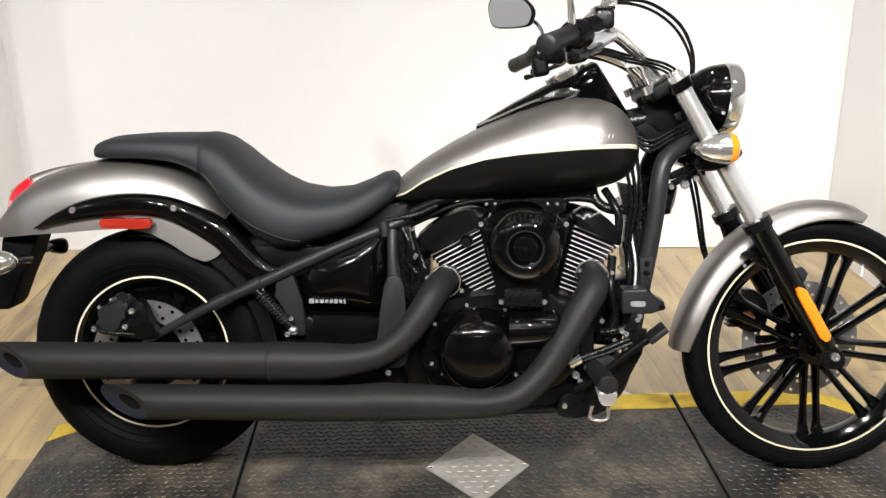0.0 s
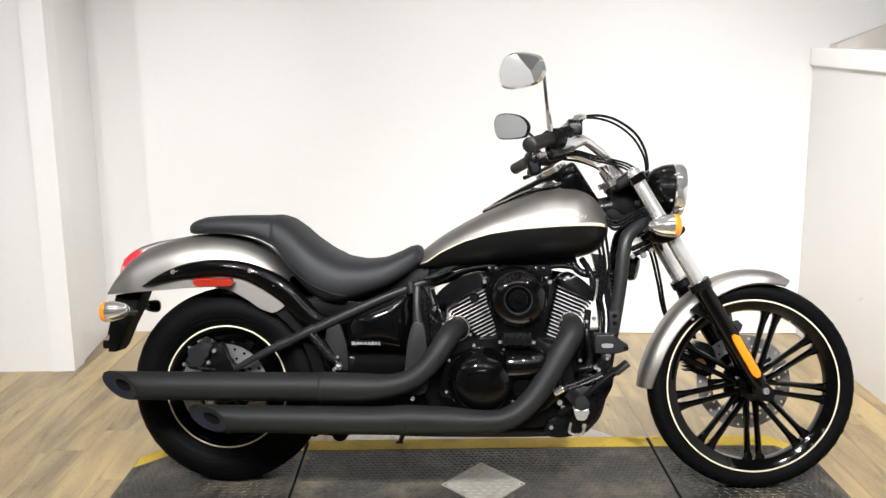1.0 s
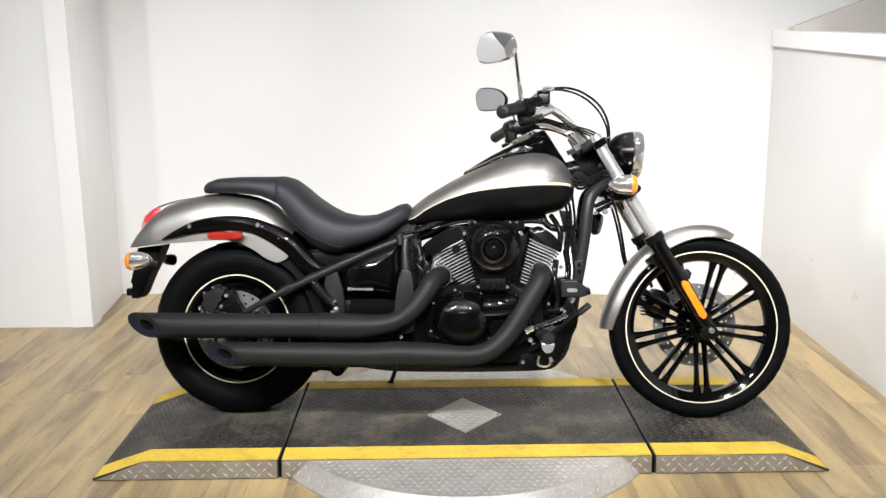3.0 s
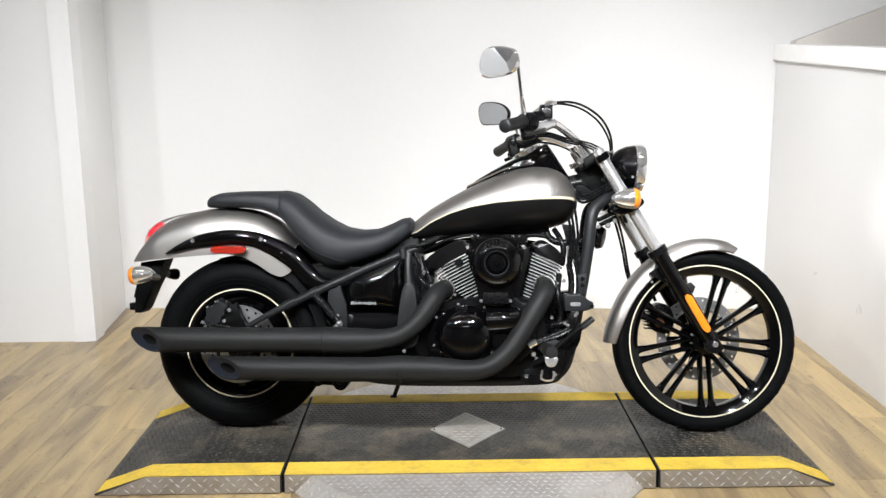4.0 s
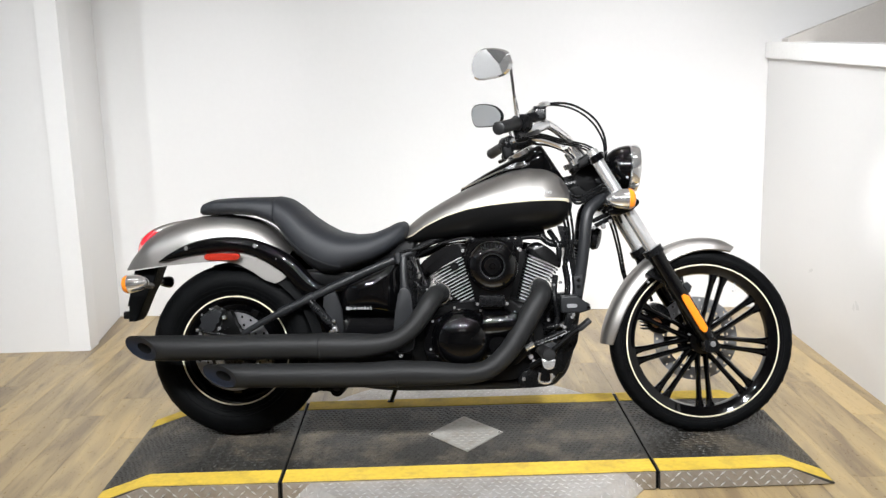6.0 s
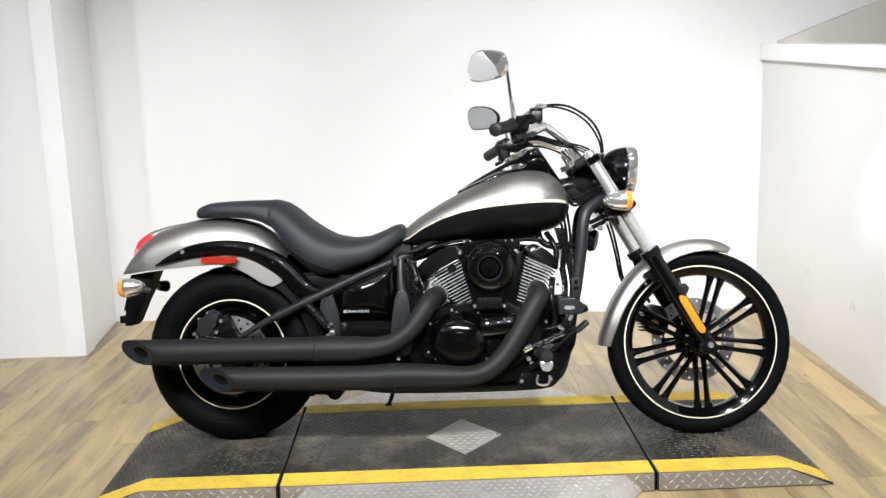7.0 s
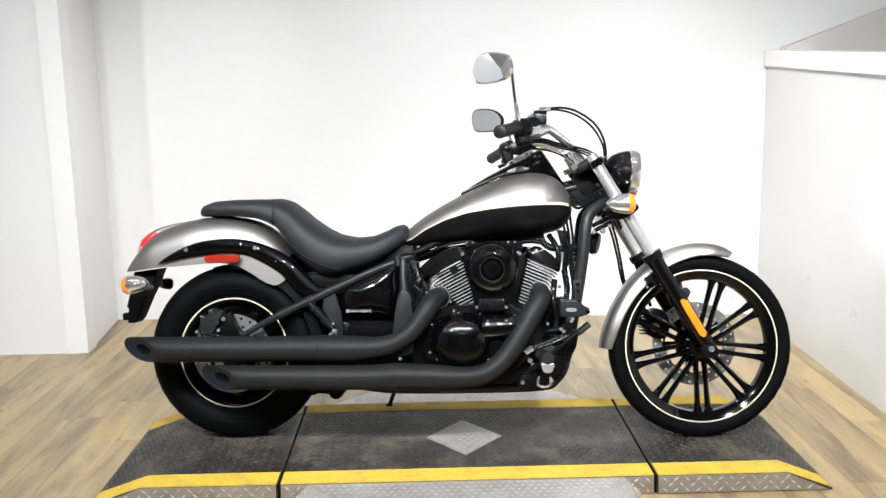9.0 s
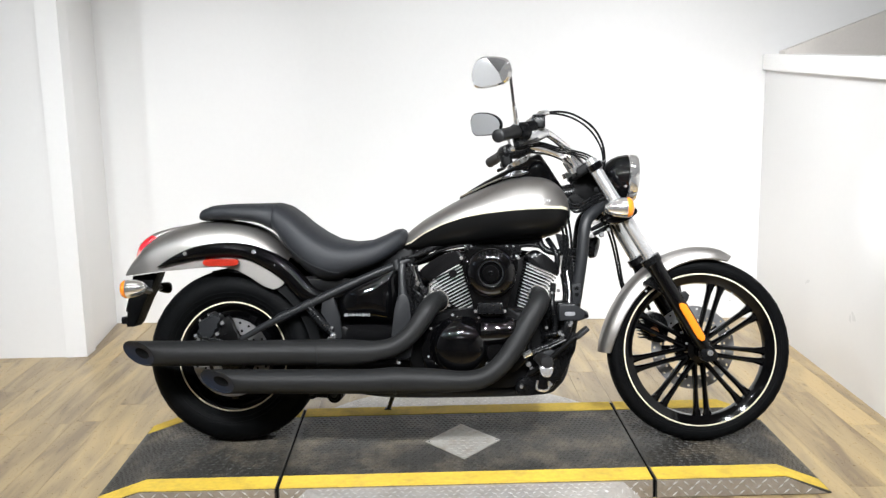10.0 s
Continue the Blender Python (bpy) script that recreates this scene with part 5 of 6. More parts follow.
part("banjo", tube([(1.076, -0.205, 1.134), (1.090, -0.18, 1.142), (1.104, -0.16, 1.143)], 0.0095, 10), M_CHROME, mc, "", STEER)
# hoses and cables
part("brake_hose", tube([(1.098, -0.16, 1.144), (1.150, -0.13, 1.152), (1.196, -0.115, 1.146), (1.240, -0.10, 1.126), (1.272, -0.09, 1.102), (1.294, -0.08, 1.074), (1.310, -0.07, 1.038), (1.316, -0.06, 0.995), (1.312, -0.05, 0.955)], 0.0042, 8), M_SATIN, bike, "black brake hose looping forward", STEER)
part("throttle_cable", tube([(1.094, -0.17, 1.140), (1.145, -0.14, 1.142), (1.192, -0.125, 1.132), (1.234, -0.115, 1.110), (1.266, -0.10, 1.084), (1.288, -0.09, 1.054), (1.304, -0.08, 1.020), (1.311, -0.065, 0.978)], 0.0036, 8), M_SATIN, bike, "black throttle cable looping forward", STEER)
for k, off in enumerate((0.0, 0.012, 0.024)):
    part("cable", tube([(1.025, -0.22 + off, 1.036 - off * 0.5), (1.085, -0.16, 1.042 - off * 0.5), (1.152, -0.10, 1.032 - off * 0.6), (1.210, -0.085, 1.022 - off * 0.6), (1.252, -0.08, 1.010 - off * 0.8), (1.284, -0.07, 0.988 - off), (1.298, -0.06, 0.955 - off)], 0.0034, 8), M_SATIN, bike, "", STEER)
part("clutch_cable", tube([(1.02, 0.27, 1.060), (1.06, 0.235, 1.058), (1.150, 0.14, 1.035), (1.213, 0.075, 0.992), (1.235, 0.06, 0.955)], 0.0046, 8), M_SATIN, bike, "", STEER)
part("cable_clip", tube([(1.300, -0.075, 0.985), (1.318, -0.06, 0.990)], 0.0055, 8, 2), M_CHROME, bike, "", STEER)


def mirror(center, normal, outline, glass, shell, stem, bevel, twist):
    """A mirror head (flat face along normal) with its stem."""
    n = Vector(normal).normalized()
    m = Matrix.Translation(center) @ n.to_track_quat("Z", "Y").to_matrix().to_4x4() @ Matrix.Rotation(radians(twist), 4, "Z")
    ring = spline([(a, b, 0) for a, b in outline], 5, True)
    rows = []
    for sc, h in ((0.02, -0.034), (0.35, -0.032), (0.70, -0.024), (0.92, -0.012), (1.0, -0.002), (1.0, 0.003), (0.965, 0.004)):
        rows.append([m @ Vector((p.x * sc, p.y * sc, h)) for p in ring])
    head = part("mirror", loft(rows), shell, bike, "teardrop rear-view mirror", sharp=50)
    rim = bmesh.new()
    lip = [[m @ Vector((p.x * sc, p.y * sc, h)) for p in ring] for sc, h in ((0.965, 0.004), (bevel, 0.009), (bevel - 0.02, 0.0085))]
    loft(lip, cap=False, bm=rim)
    part("bezel", rim, shell, head, sharp=20)
    bm = bmesh.new()
    bm.faces.new([bm.verts.new(m @ Vector((p.x * (bevel - 0.01), p.y * (bevel - 0.01), 0.0086))) for p in ring])
    part("mirror_glass", bm, glass, head)
    part("stem", tube(stem, 0.0050, 10), M_DIM_CHROME, head, "chrome mirror stem")
    return head


OUT = [(-0.0764, 0.004), (-0.068, 0.034), (-0.043, 0.045), (0.008, 0.042), (0.053, 0.027), (0.0786, -0.001), (0.073, -0.030), (0.053, -0.044), (-0.0146, -0.0465), (-0.062, -0.038)]
BIG = [(-0.066, 0.0), (-0.061, -0.038), (-0.040, -0.053), (0.0, -0.052), (0.046, -0.042), (0.070, -0.012), (0.067, 0.020), (0.050, 0.044), (-0.01, 0.056), (-0.048, 0.043)]
far = mirror((0.906, 0.33, 1.170), (-0.62, -0.78, -0.08), OUT, M_MIRROR, M_SATIN, [(0.945, 0.325, 1.150), (0.968, 0.312, 1.140), (0.985, 0.300, 1.120), (0.998, 0.285, 1.080)], 0.93, 0)
def faceted_mirror(center, normal, outline, hub, stem):
    """A mirror head whose polished back has flat facets meeting at the stem's foot."""
    n = Vector(normal).normalized()
    m = Matrix.Translation(center) @ n.to_track_quat("Z", "Y").to_matrix().to_4x4()
    ring = spline([(a, b, 0) for a, b in outline], 4, True)
    rows = [[m @ Vector((p.x * sc, p.y * sc, h)) for p in ring] for sc, h in ((0.94, -0.012), (1.0, -0.008), (1.0, -0.002), (0.90, 0.007))]
    bm = loft(rows, cap=False)
    bm.faces.new([v for v in bm.verts][:len(ring)])
    head = part("mirror", bm, M_CHROME, bike, "teardrop rear-view mirror with a polished faceted back", sharp=25)
    inner = [(p.x * 0.90, p.y * 0.90) for p in ring]
    hx, hy = hub

    def facet(a0, a1, height, mat):
        fb = bmesh.new()
        top = fb.verts.new(m @ Vector((hx, hy, height)))
        pts = [q for q in inner + inner[:1]]
        angle = lambda q: math.degrees(math.atan2(q[1] - hy, q[0] - hx)) % 360
        keep = sorted([q for q in inner if a0 - 8 <= (angle(q) if angle(q) >= a0 - 8 else angle(q) + 360) <= a1 + 8], key=lambda q: angle(q) if angle(q) >= a0 - 8 else angle(q) + 360)
        vs = [fb.verts.new(m @ Vector((q[0], q[1], 0.007))) for q in keep]
        for va, vb in zip(vs, vs[1:]):
            fb.faces.new((top, va, vb))
        part("facet", fb, mat, head, sharp=60)

    # Each facet's material carries its own reflection tone, dark to bright.
    facet(52, 138, 0.0085, M_DIM_CHROME)
    facet(138, 290, 0.0135, M_POLISH)
    facet(290, 412, 0.0115, M_CHROME)
    part("stem", tube(stem, 0.0050, 10), M_DIM_CHROME, head, "chrome mirror stem")
    return head


near = faceted_mirror((0.923, -0.380, 1.253), (-0.35, -0.93, -0.07), [(a, b * 0.9) for a, b in BIG], (0.034, -0.004), [(0.950, -0.392, 1.252), (0.972, -0.388, 1.250), (0.985, -0.376, 1.244), (0.990, -0.366, 1.210), (0.996, -0.358, 1.160), (1.004, -0.346, 1.124), (1.008, -0.325, 1.085)])
part("stem_sleeve", tube([(0.997, -0.357, 1.150), (1.007, -0.327, 1.090)], [0.0060, 0.0090], 12, 2), M_CHROME, near)

# ---- engine ----
part("crankcase", outline_plate(smooth2([(0.66, 0.24), (0.64, 0.34), (0.67, 0.44), (0.76, 0.475), (0.92, 0.49), (1.04, 0.475), (1.085, 0.40), (1.08, 0.29), (1.03, 0.225), (0.80, 0.215)], 4), -0.165, 0.165, 0.02, 3), M_CAST, bike, "black engine crankcase")
part("timing_cover", outline_plate(smooth2([(0.70, 0.28), (0.69, 0.39), (0.74, 0.445), (0.86, 0.462), (0.98, 0.450), (1.05, 0.40), (1.04, 0.31), (0.95, 0.262), (0.80, 0.250)], 4), -0.205, -0.16, 0.012, 3), M_BLACK, bike, "gloss black engine side cover")
cl = part("clutch_cover", revolve([(0.103, 0.0), (0.103, 0.014), (0.099, 0.020), (0.094, 0.024), (0.090, 0.040), (0.075, 0.057), (0.046, 0.069), (0, 0.074)], 64, facing(0.815, -0.195, 0.364, (0, -1, 0))), M_GLOSS, bike, "domed gloss black clutch cover")
for k in range(9):
    a = radians(15 + 40 * k)
    bolt(0.815 + 0.099 * math.cos(a), -0.212, 0.364 + 0.098 * math.sin(a), 0.0055, parent=cl, mat=M_CHROME if k in (2, 5, 7) else M_SATIN)
for x, z in ((0.716, 0.425), (0.708, 0.330), (0.790, 0.470), (0.878, 0.460), (0.956, 0.440), (0.905, 0.305)):
    bolt(x, -0.205, z, 0.006)
gen = part("starter_cover", tube([(0.890, -0.198, 0.412), (0.93, -0.20, 0.414), (0.985, -0.198, 0.416), (1.0, -0.195, 0.416)], [0.050, 0.049, 0.046, 0.036], 28, 4), M_GLOSS, bike, "gloss black cylindrical cover")
part("cover_flange", tube([(0.886, -0.198, 0.412), (0.894, -0.198, 0.412)], 0.053, 28, 2), M_BLACK, gen)
for x in (0.965, 0.905):
    bolt(x, -0.238, 0.438, 0.0055, parent=gen)
part("water_pump", revolve([(0.04, 0), (0.04, 0.02), (0.03, 0.03), (0, 0.032)], 28, facing(0.935, -0.195, 0.345, (0, -1, 0))), M_BLACK, bike)

def fin_slab(p, q, thick, front, back, cut):
    """One cooling fin: a slab from p to q (x, z) with cut front corners."""
    bm = bmesh.new()
    a = Vector((q[0] - p[0], 0, q[1] - p[1]))
    w = a.length
    a.normalize()
    up = Vector((-a.z, 0, a.x)) * (thick / 2)
    o = Vector((p[0], 0, p[1]))
    plan = [(0, front + cut), (cut * 0.35, front + cut * 0.3), (cut, front), (w - cut, front), (w - cut * 0.35, front + cut * 0.3), (w, front + cut), (w, back), (0, back)]
    lo_, hi_ = [[bm.verts.new(o + a * u + Vector((0, y, 0)) + up * k) for u, y in plan] for k in (-1, 1)]
    bm.faces.new(lo_), bm.faces.new(hi_[::-1])
    for i in range(8):
        bm.faces.new((lo_[i], lo_[(i + 1) % 8], hi_[(i + 1) % 8], hi_[i]))
    return bm


def cylinder(foot, tilt, low_edge, high_edge, cover, label):
    """A finned barrel leaning by tilt degrees; its fins fan out from the low edge to the high one, under a lozenge-shaped rocker cover."""
    m = Matrix.Translation(foot) @ Matrix.Rotation(radians(tilt), 4, "Y")
    barrel = part("cylinder", revolve([(0, 0.0), (0.020, 0.0), (0.024, 0.07), (0.052, 0.24), (0, 0.24)], 32, m), M_CAST, bike, label)
    count = 16
    for k in range(count):
        u = k / (count - 1)
        p, q = [(low_edge[i][0] + (high_edge[i][0] - low_edge[i][0]) * u, low_edge[i][1] + (high_edge[i][1] - low_edge[i][1]) * u) for i in (0, 1)]
        fin = part("fin", fin_slab(p, q, 0.0048, -0.100, 0.085, 0.010), M_CAST, barrel, "", None, 30)
        d = Vector((q[0] - p[0], q[1] - p[1])).normalized() * 0.007
        part("edge", fin_slab((p[0] + d.x, p[1] + d.y), (q[0] - d.x, q[1] - d.y), 0.0031, -0.1012, -0.0985, 0.0015), M_ALU, fin, "bright machined fin edge", None, 30)
    part("head_cover", outline_plate(smooth2(cover, 3), -0.126, -0.045, 0.024, 4), M_COVER, barrel, "satin black rocker cover", sharp=60)
    return barrel


rear_cyl = cylinder((0.872, 0.0, 0.392), -27, ((0.836, 0.447), (0.873, 0.464)), ((0.697, 0.564), (0.826, 0.632)),
                        [(0.664, 0.594), (0.676, 0.618), (0.708, 0.645), (0.754, 0.671), (0.796, 0.682), (0.832, 0.678), (0.836, 0.650), (0.800, 0.632), (0.745, 0.602), (0.700, 0.572), (0.676, 0.574)], "black rear cylinder with bright fin edges")
cylinder((0.968, 0.0, 0.392), 27, ((1.000, 0.473), (1.050, 0.455)), ((1.038, 0.642), (1.152, 0.594)),
         [(1.036, 0.652), (1.044, 0.672), (1.074, 0.684), (1.104, 0.670), (1.132, 0.648), (1.154, 0.618), (1.150, 0.594), (1.128, 0.604), (1.084, 0.628)], "black front cylinder with bright fin edges")
cap_at = facing(0.788, -0.104, 0.604, (0, -1, 0))
part("plug_cap", revolve([(0, 0.022), (0.010, 0.022), (0.0135, 0.018), (0.015, 0.0), (0.013, -0.05)], 20, cap_at), M_CAST, rear_cyl, "black spark plug cap")
# Two dark blocks, added to keep bright gaps around the cylinders black.
part("rear_cylinder_filler", outline_plate([(0.716, 0.462), (0.866, 0.440), (0.850, 0.560), (0.720, 0.548)], -0.082, -0.02, 0.008), M_CAST, bike, "added black filler block behind the rear cylinder's fins")
part("valley_filler", outline_plate([(0.850, 0.450), (1.010, 0.450), (1.060, 0.655), (0.805, 0.655)], -0.07, 0.05, 0.006), M_CAST, bike, "added black filler block darkening the gap between the cylinders")
ac = part("air_cleaner", outline_plate(smooth2([(0.917, 0.700), (0.962, 0.694), (0.998, 0.674), (1.010, 0.645), (1.003, 0.595), (0.985, 0.540), (0.968, 0.480), (0.940, 0.468), (0.895, 0.468), (0.866, 0.480), (0.850, 0.540), (0.832, 0.595), (0.824, 0.645), (0.836, 0.674), (0.872, 0.694)], 4), -0.228, -0.115, 0.024, 4), M_GLOSS, bike, "gloss black air cleaner housing")
AC = facing(0.920, -0.228, 0.612, (0, -1, 0))
part("cover", revolve([(0.085, -0.004), (0.085, 0.004), (0.0835, 0.012), (0.080, 0.020), (0.074, 0.028), (0.066, 0.035), (0.056, 0.040), (0.046, 0.0425), (0.0425, 0.041), (0.039, 0.034), (0.035, 0.033), (0.033, 0.038), (0.026, 0.045), (0, 0.047)], 64, AC), M_GLOSS, ac, "round domed air cleaner cover")
part("cover_ring", revolve([(0.0425, 0.0405), (0.041, 0.0430), (0.0390, 0.0415), (0.0380, 0.034)], 56, AC), M_GREY, ac)
part("center_bolt", revolve([(0, 0.056), (0.008, 0.055), (0.010, 0.047)], 16, AC), M_BLACK, ac)
part("lower_box", outline_plate([(0.872, 0.476), (0.962, 0.476), (0.958, 0.512), (0.876, 0.512)], -0.244, -0.21, 0.006), M_SATIN, ac, "ribbed lower duct")
for k in range(7):
    a = radians(62 + 9.5 * k)
    part("louvre", box(0, 0, 0, 0.020, 0.006, 0.006, 0.0015, 1), M_SATIN, ac, "", AC @ Matrix.Rotation(a, 4, "Z") @ Matrix.Translation((0.067, 0, 0.034)) @ Matrix.Rotation(radians(38), 4, "Y"))
for x, z in ((0.822, 0.662), (1.012, 0.662), (0.868, 0.484), (0.966, 0.484)):
    bolt(x, -0.230, z, 0.0075, parent=ac)
for x in (0.835, 0.855, 0.975, 0.997):
    bolt(x, -0.16, 0.700, 0.005, (0, -0.4, 1), parent=ac)
part("intake_duct", tube([(0.917, -0.11, 0.60), (0.917, 0, 0.59)], 0.05, 20, 2), M_SATIN, ac)

# coolant hoses behind the tank front
part("coolant_hose", tube([(1.090, -0.05, 0.722), (1.100, -0.06, 0.695), (1.125, -0.07, 0.678), (1.165, -0.07, 0.674), (1.22, -0.06, 0.676)], 0.012, 12), M_SATIN, bike, "black coolant hose")
part("coolant_hose", tube([(1.120, -0.05, 0.72), (1.138, -0.08, 0.690), (1.150, -0.09, 0.655), (1.146, -0.09, 0.60)], 0.010, 12), M_SATIN, bike, "black coolant hose")
rad = part("radiator", box(1.195, 0, 0.56, 0.034, 0.17, 0.26, 0.006, 2, Matrix.Rotation(radians(-5), 4, "Y")), M_SATIN, bike, "black radiator between the down tubes")
for k in range(20):
    part("radiator_fin", box(1.215, 0, 0.45 + 0.0115 * k, 0.006, 0.155, 0.003), M_SATIN, rad)
for k, (x, dz) in enumerate(((1.175, 0.0), (1.187, 0.02), (1.165, -0.02))):
    part("loom", tube([(x, -0.088, 0.79 + dz), (x + 0.012, -0.098, 0.70), (x + 0.002, -0.096, 0.60), (x + 0.01, -0.098, 0.50 + dz), (x - 0.02, -0.1, 0.44)], 0.0045, 8), M_SATIN, bike, "black wiring loom")
part("tank_bracket", outline_plate([(1.145, 0.74), (1.185, 0.735), (1.190, 0.67), (1.165, 0.665)], -0.09, -0.06, 0.003), M_SATIN, bike)
reg = part("regulator", outline_plate([(1.146, 0.492), (1.150, 0.503), (1.205, 0.505), (1.214, 0.488), (1.246, 0.474), (1.246, 0.456), (1.216, 0.446), (1.150, 0.446)], -0.185, -0.13, 0.006, 3), M_GREY, bike, "grey horn cover with a pale oblong mark")
part("mark", outline_plate(smooth2([(1.168, 0.468), (1.170, 0.476), (1.200, 0.476), (1.202, 0.468), (1.198, 0.464), (1.172, 0.464)], 2), -0.187, -0.18, 0.001, 1), M_WHITE, reg, "pale oblong mark")
bolt(1.240, -0.186, 0.463, 0.009, parent=reg, mat=M_SATIN)
part("tube_plate", outline_plate([(1.198, 0.565), (1.228, 0.570), (1.226, 0.498), (1.202, 0.496)], -0.118, -0.09, 0.003), M_GREY, bike)
for z in (0.552, 0.530):
    bolt(1.214, -0.119, z, 0.008, mat=M_SATIN)

# ---- exhausts ----
def exhaust(path, radii, tip_x, zc, yc, seam_x, label):
    pts = [Vector(p) for p in path]
    pipe = part("exhaust", tube(pts, radii, 28, 8), M_PIPE, bike, label, sharp=50)
    r = radii[0]
    # slash-cut end: rim, recessed face and bore
    rows = []
    n = 40
    def ring(rr, dx):
        out = []
        for q in range(n):
            a = 2 * math.pi * q / n
            y, z = rr * math.cos(a), rr * math.sin(a)
            out.append(Vector((tip_x + dx - 0.022 * z / r - 0.068 * y / r, yc + y, zc + z)))
        return out
    rows = [[Vector((pts[0].x + 0.001, yc + r * math.cos(2 * math.pi * q / n), zc + r * math.sin(2 * math.pi * q / n))) for q in range(n)], ring(r, 0.0), ring(r * 0.93, -0.003), ring(r * 0.88, 0.003), ring(r * 0.42, 0.010)]
    part("muffler_skin", loft(rows[:3], cap=False), M_PIPE, pipe, sharp=30)
    end = part("muffler_tip", loft(rows[2:], cap=False), M_TIP, pipe, "slash-cut muffler end with cool side light in its blue-grey colour", sharp=30)
    rows = [ring(r * 0.42, 0.0105), ring(r * 0.40, 0.06), ring(r * 0.38, 0.16), ring(r * 0.05, 0.162)]
    part("bore", loft(rows, cap=False), M_GAP, end, "dark exhaust outlet")
    part("seam_band", revolve([(r - 0.001, -0.006), (r + 0.0022, -0.004), (r + 0.0030, 0.0), (r + 0.0022, 0.004), (r - 0.001, 0.006)], 40, facing(seam_x, yc, zc, (1, 0, 0)), True), M_PIPE, pipe, sharp=60)
    return pipe


UPC, LOC = 0.350, 0.257
up = exhaust([(-0.175, -0.262, UPC), (0.0, -0.262, UPC), (0.34, -0.262, UPC + .002), (0.345, -0.262, UPC + .002), (0.46, -0.262, UPC + .001), (0.540, -0.258, UPC + .006), (0.600, -0.250, 0.372), (0.650, -0.240, 0.408), (0.686, -0.228, 0.455), (0.708, -0.212, 0.490), (0.728, -0.178, 0.512), (0.745, -0.11, 0.516)],
             [0.0425, 0.0425, 0.0425, 0.0450, 0.0435, 0.0345, 0.0305, 0.0310, 0.0325, 0.0335, 0.033, 0.031], -0.266, UPC, -0.262, 0.345, "satin black upper exhaust with slash-cut muffler")
lo = exhaust([(0.10, -0.275, LOC), (0.25, -0.275, LOC), (0.50, -0.275, LOC), (0.60, -0.275, LOC + .004), (0.72, -0.275, LOC + .003), (0.81, -0.272, LOC), (0.875, -0.265, 0.262), (0.925, -0.255, 0.285), (0.975, -0.240, 0.335), (1.020, -0.222, 0.405), (1.056, -0.205, 0.466), (1.080, -0.185, 0.506), (1.085, -0.145, 0.525), (1.078, -0.07, 0.528)],
             [0.0405, 0.0405, 0.0410, 0.0435, 0.040, 0.034, 0.0325, 0.0325, 0.0335, 0.0345, 0.0355, 0.035, 0.032, 0.03], 0.006, LOC, -0.275, 0.60, "satin black lower exhaust with slash-cut muffler")
for p, mt in (((0.736, -0.150, 0.514), up), ((1.084, -0.13, 0.526), lo)):
    part("clamp_ring", revolve([(0.037, -0.004), (0.0395, -0.004), (0.0395, 0.004), (0.037, 0.004)], 32, facing(*p, (0.1, 1, 0.1)), True), M_CHROME, mt, "chrome port clamp")
for x, z in ((0.698, 0.530), (0.778, 0.500)):
    bolt(x, -0.185, z, 0.0065)
for x, z in ((1.050, 0.545), (1.126, 0.540)):
    bolt(x, -0.17, z, 0.0065)
# hanger plate and pegs
hg = part("hanger_plate", outline_plate(smooth2([(0.583, 0.330), (0.586, 0.420), (0.600, 0.515), (0.612, 0.538), (0.632, 0.538), (0.645, 0.515), (0.650, 0.420), (0.648, 0.330)], 3), -0.212, -0.185, 0.006), M_GREY, bike, "grey exhaust hanger plate")
part("hanger_rod", tube([(0.618, -0.17, 0.640), (0.618, -0.185, 0.585), (0.622, -0.19, 0.530)], [0.013, 0.012, 0.017], 14), M_GREY, hg)
bolt(0.607, -0.212, 0.310, 0.009, parent=hg)

# side cover
sc = part("side_cover", domed(smooth2([(0.402, 0.438), (0.384, 0.495), (0.394, 0.545), (0.448, 0.578), (0.53, 0.612), (0.598, 0.632), (0.612, 0.570), (0.606, 0.440), (0.5, 0.432)], 4), -0.096, -0.160, 14, 0.06, 1.55), M_GLOSS, bike, "gloss black side cover")
part("lower_side_panel", outline_plate(smooth2([(0.413, 0.350), (0.412, 0.424), (0.430, 0.430), (0.588, 0.430), (0.594, 0.42), (0.590, 0.350)], 3), -0.150, -0.06, 0.010), M_COVER, sc, "flat black lower side panel")
for i, (bx, bl) in enumerate(((0.427, 0.012), (0.440, 0.008), (0.4515, 0.010), (0.4635, 0.008), (0.4745, 0.008), (0.4855, 0.008), (0.4965, 0.009), (0.506, 0.004))):
    part("badge_bar", box(bx - 0.006, -0.1475, 0.466, bl, 0.014, 0.0095 if i in (0, 5, 7) else 0.0068), M_WHITE, sc, "plain white lettering bar")
# Dark block added to blacken the space below the tank.
part("under_tank_filler", box(0.928, 0, 0.697, 0.20, 0.13, 0.066, 0.012), M_SATIN, bike)
part("front_engine_mount", outline_plate([(1.075, 0.34), (1.165, 0.33), (1.190, 0.42), (1.184, 0.505), (1.120, 0.500), (1.09, 0.46)], -0.06, 0.00, 0.008), M_SATIN, bike, "black engine mount")
part("battery_box", box(0.55, 0, 0.45, 0.30, 0.18, 0.26, 0.01), M_SATIN, bike)
part("rear_engine_mount", box(0.618, 0, 0.49, 0.07, 0.20, 0.30, 0.012), M_SATIN, bike)
part("under_seat_panel", outline_plate(smooth2([(0.40, 0.555), (0.43, 0.605), (0.50, 0.640), (0.57, 0.675), (0.62, 0.690), (0.65, 0.680), (0.65, 0.605), (0.60, 0.590), (0.48, 0.550)], 3), -0.070, 0.070, 0.010), M_CAST, bike, "black panel under the seat nose", sharp=50)
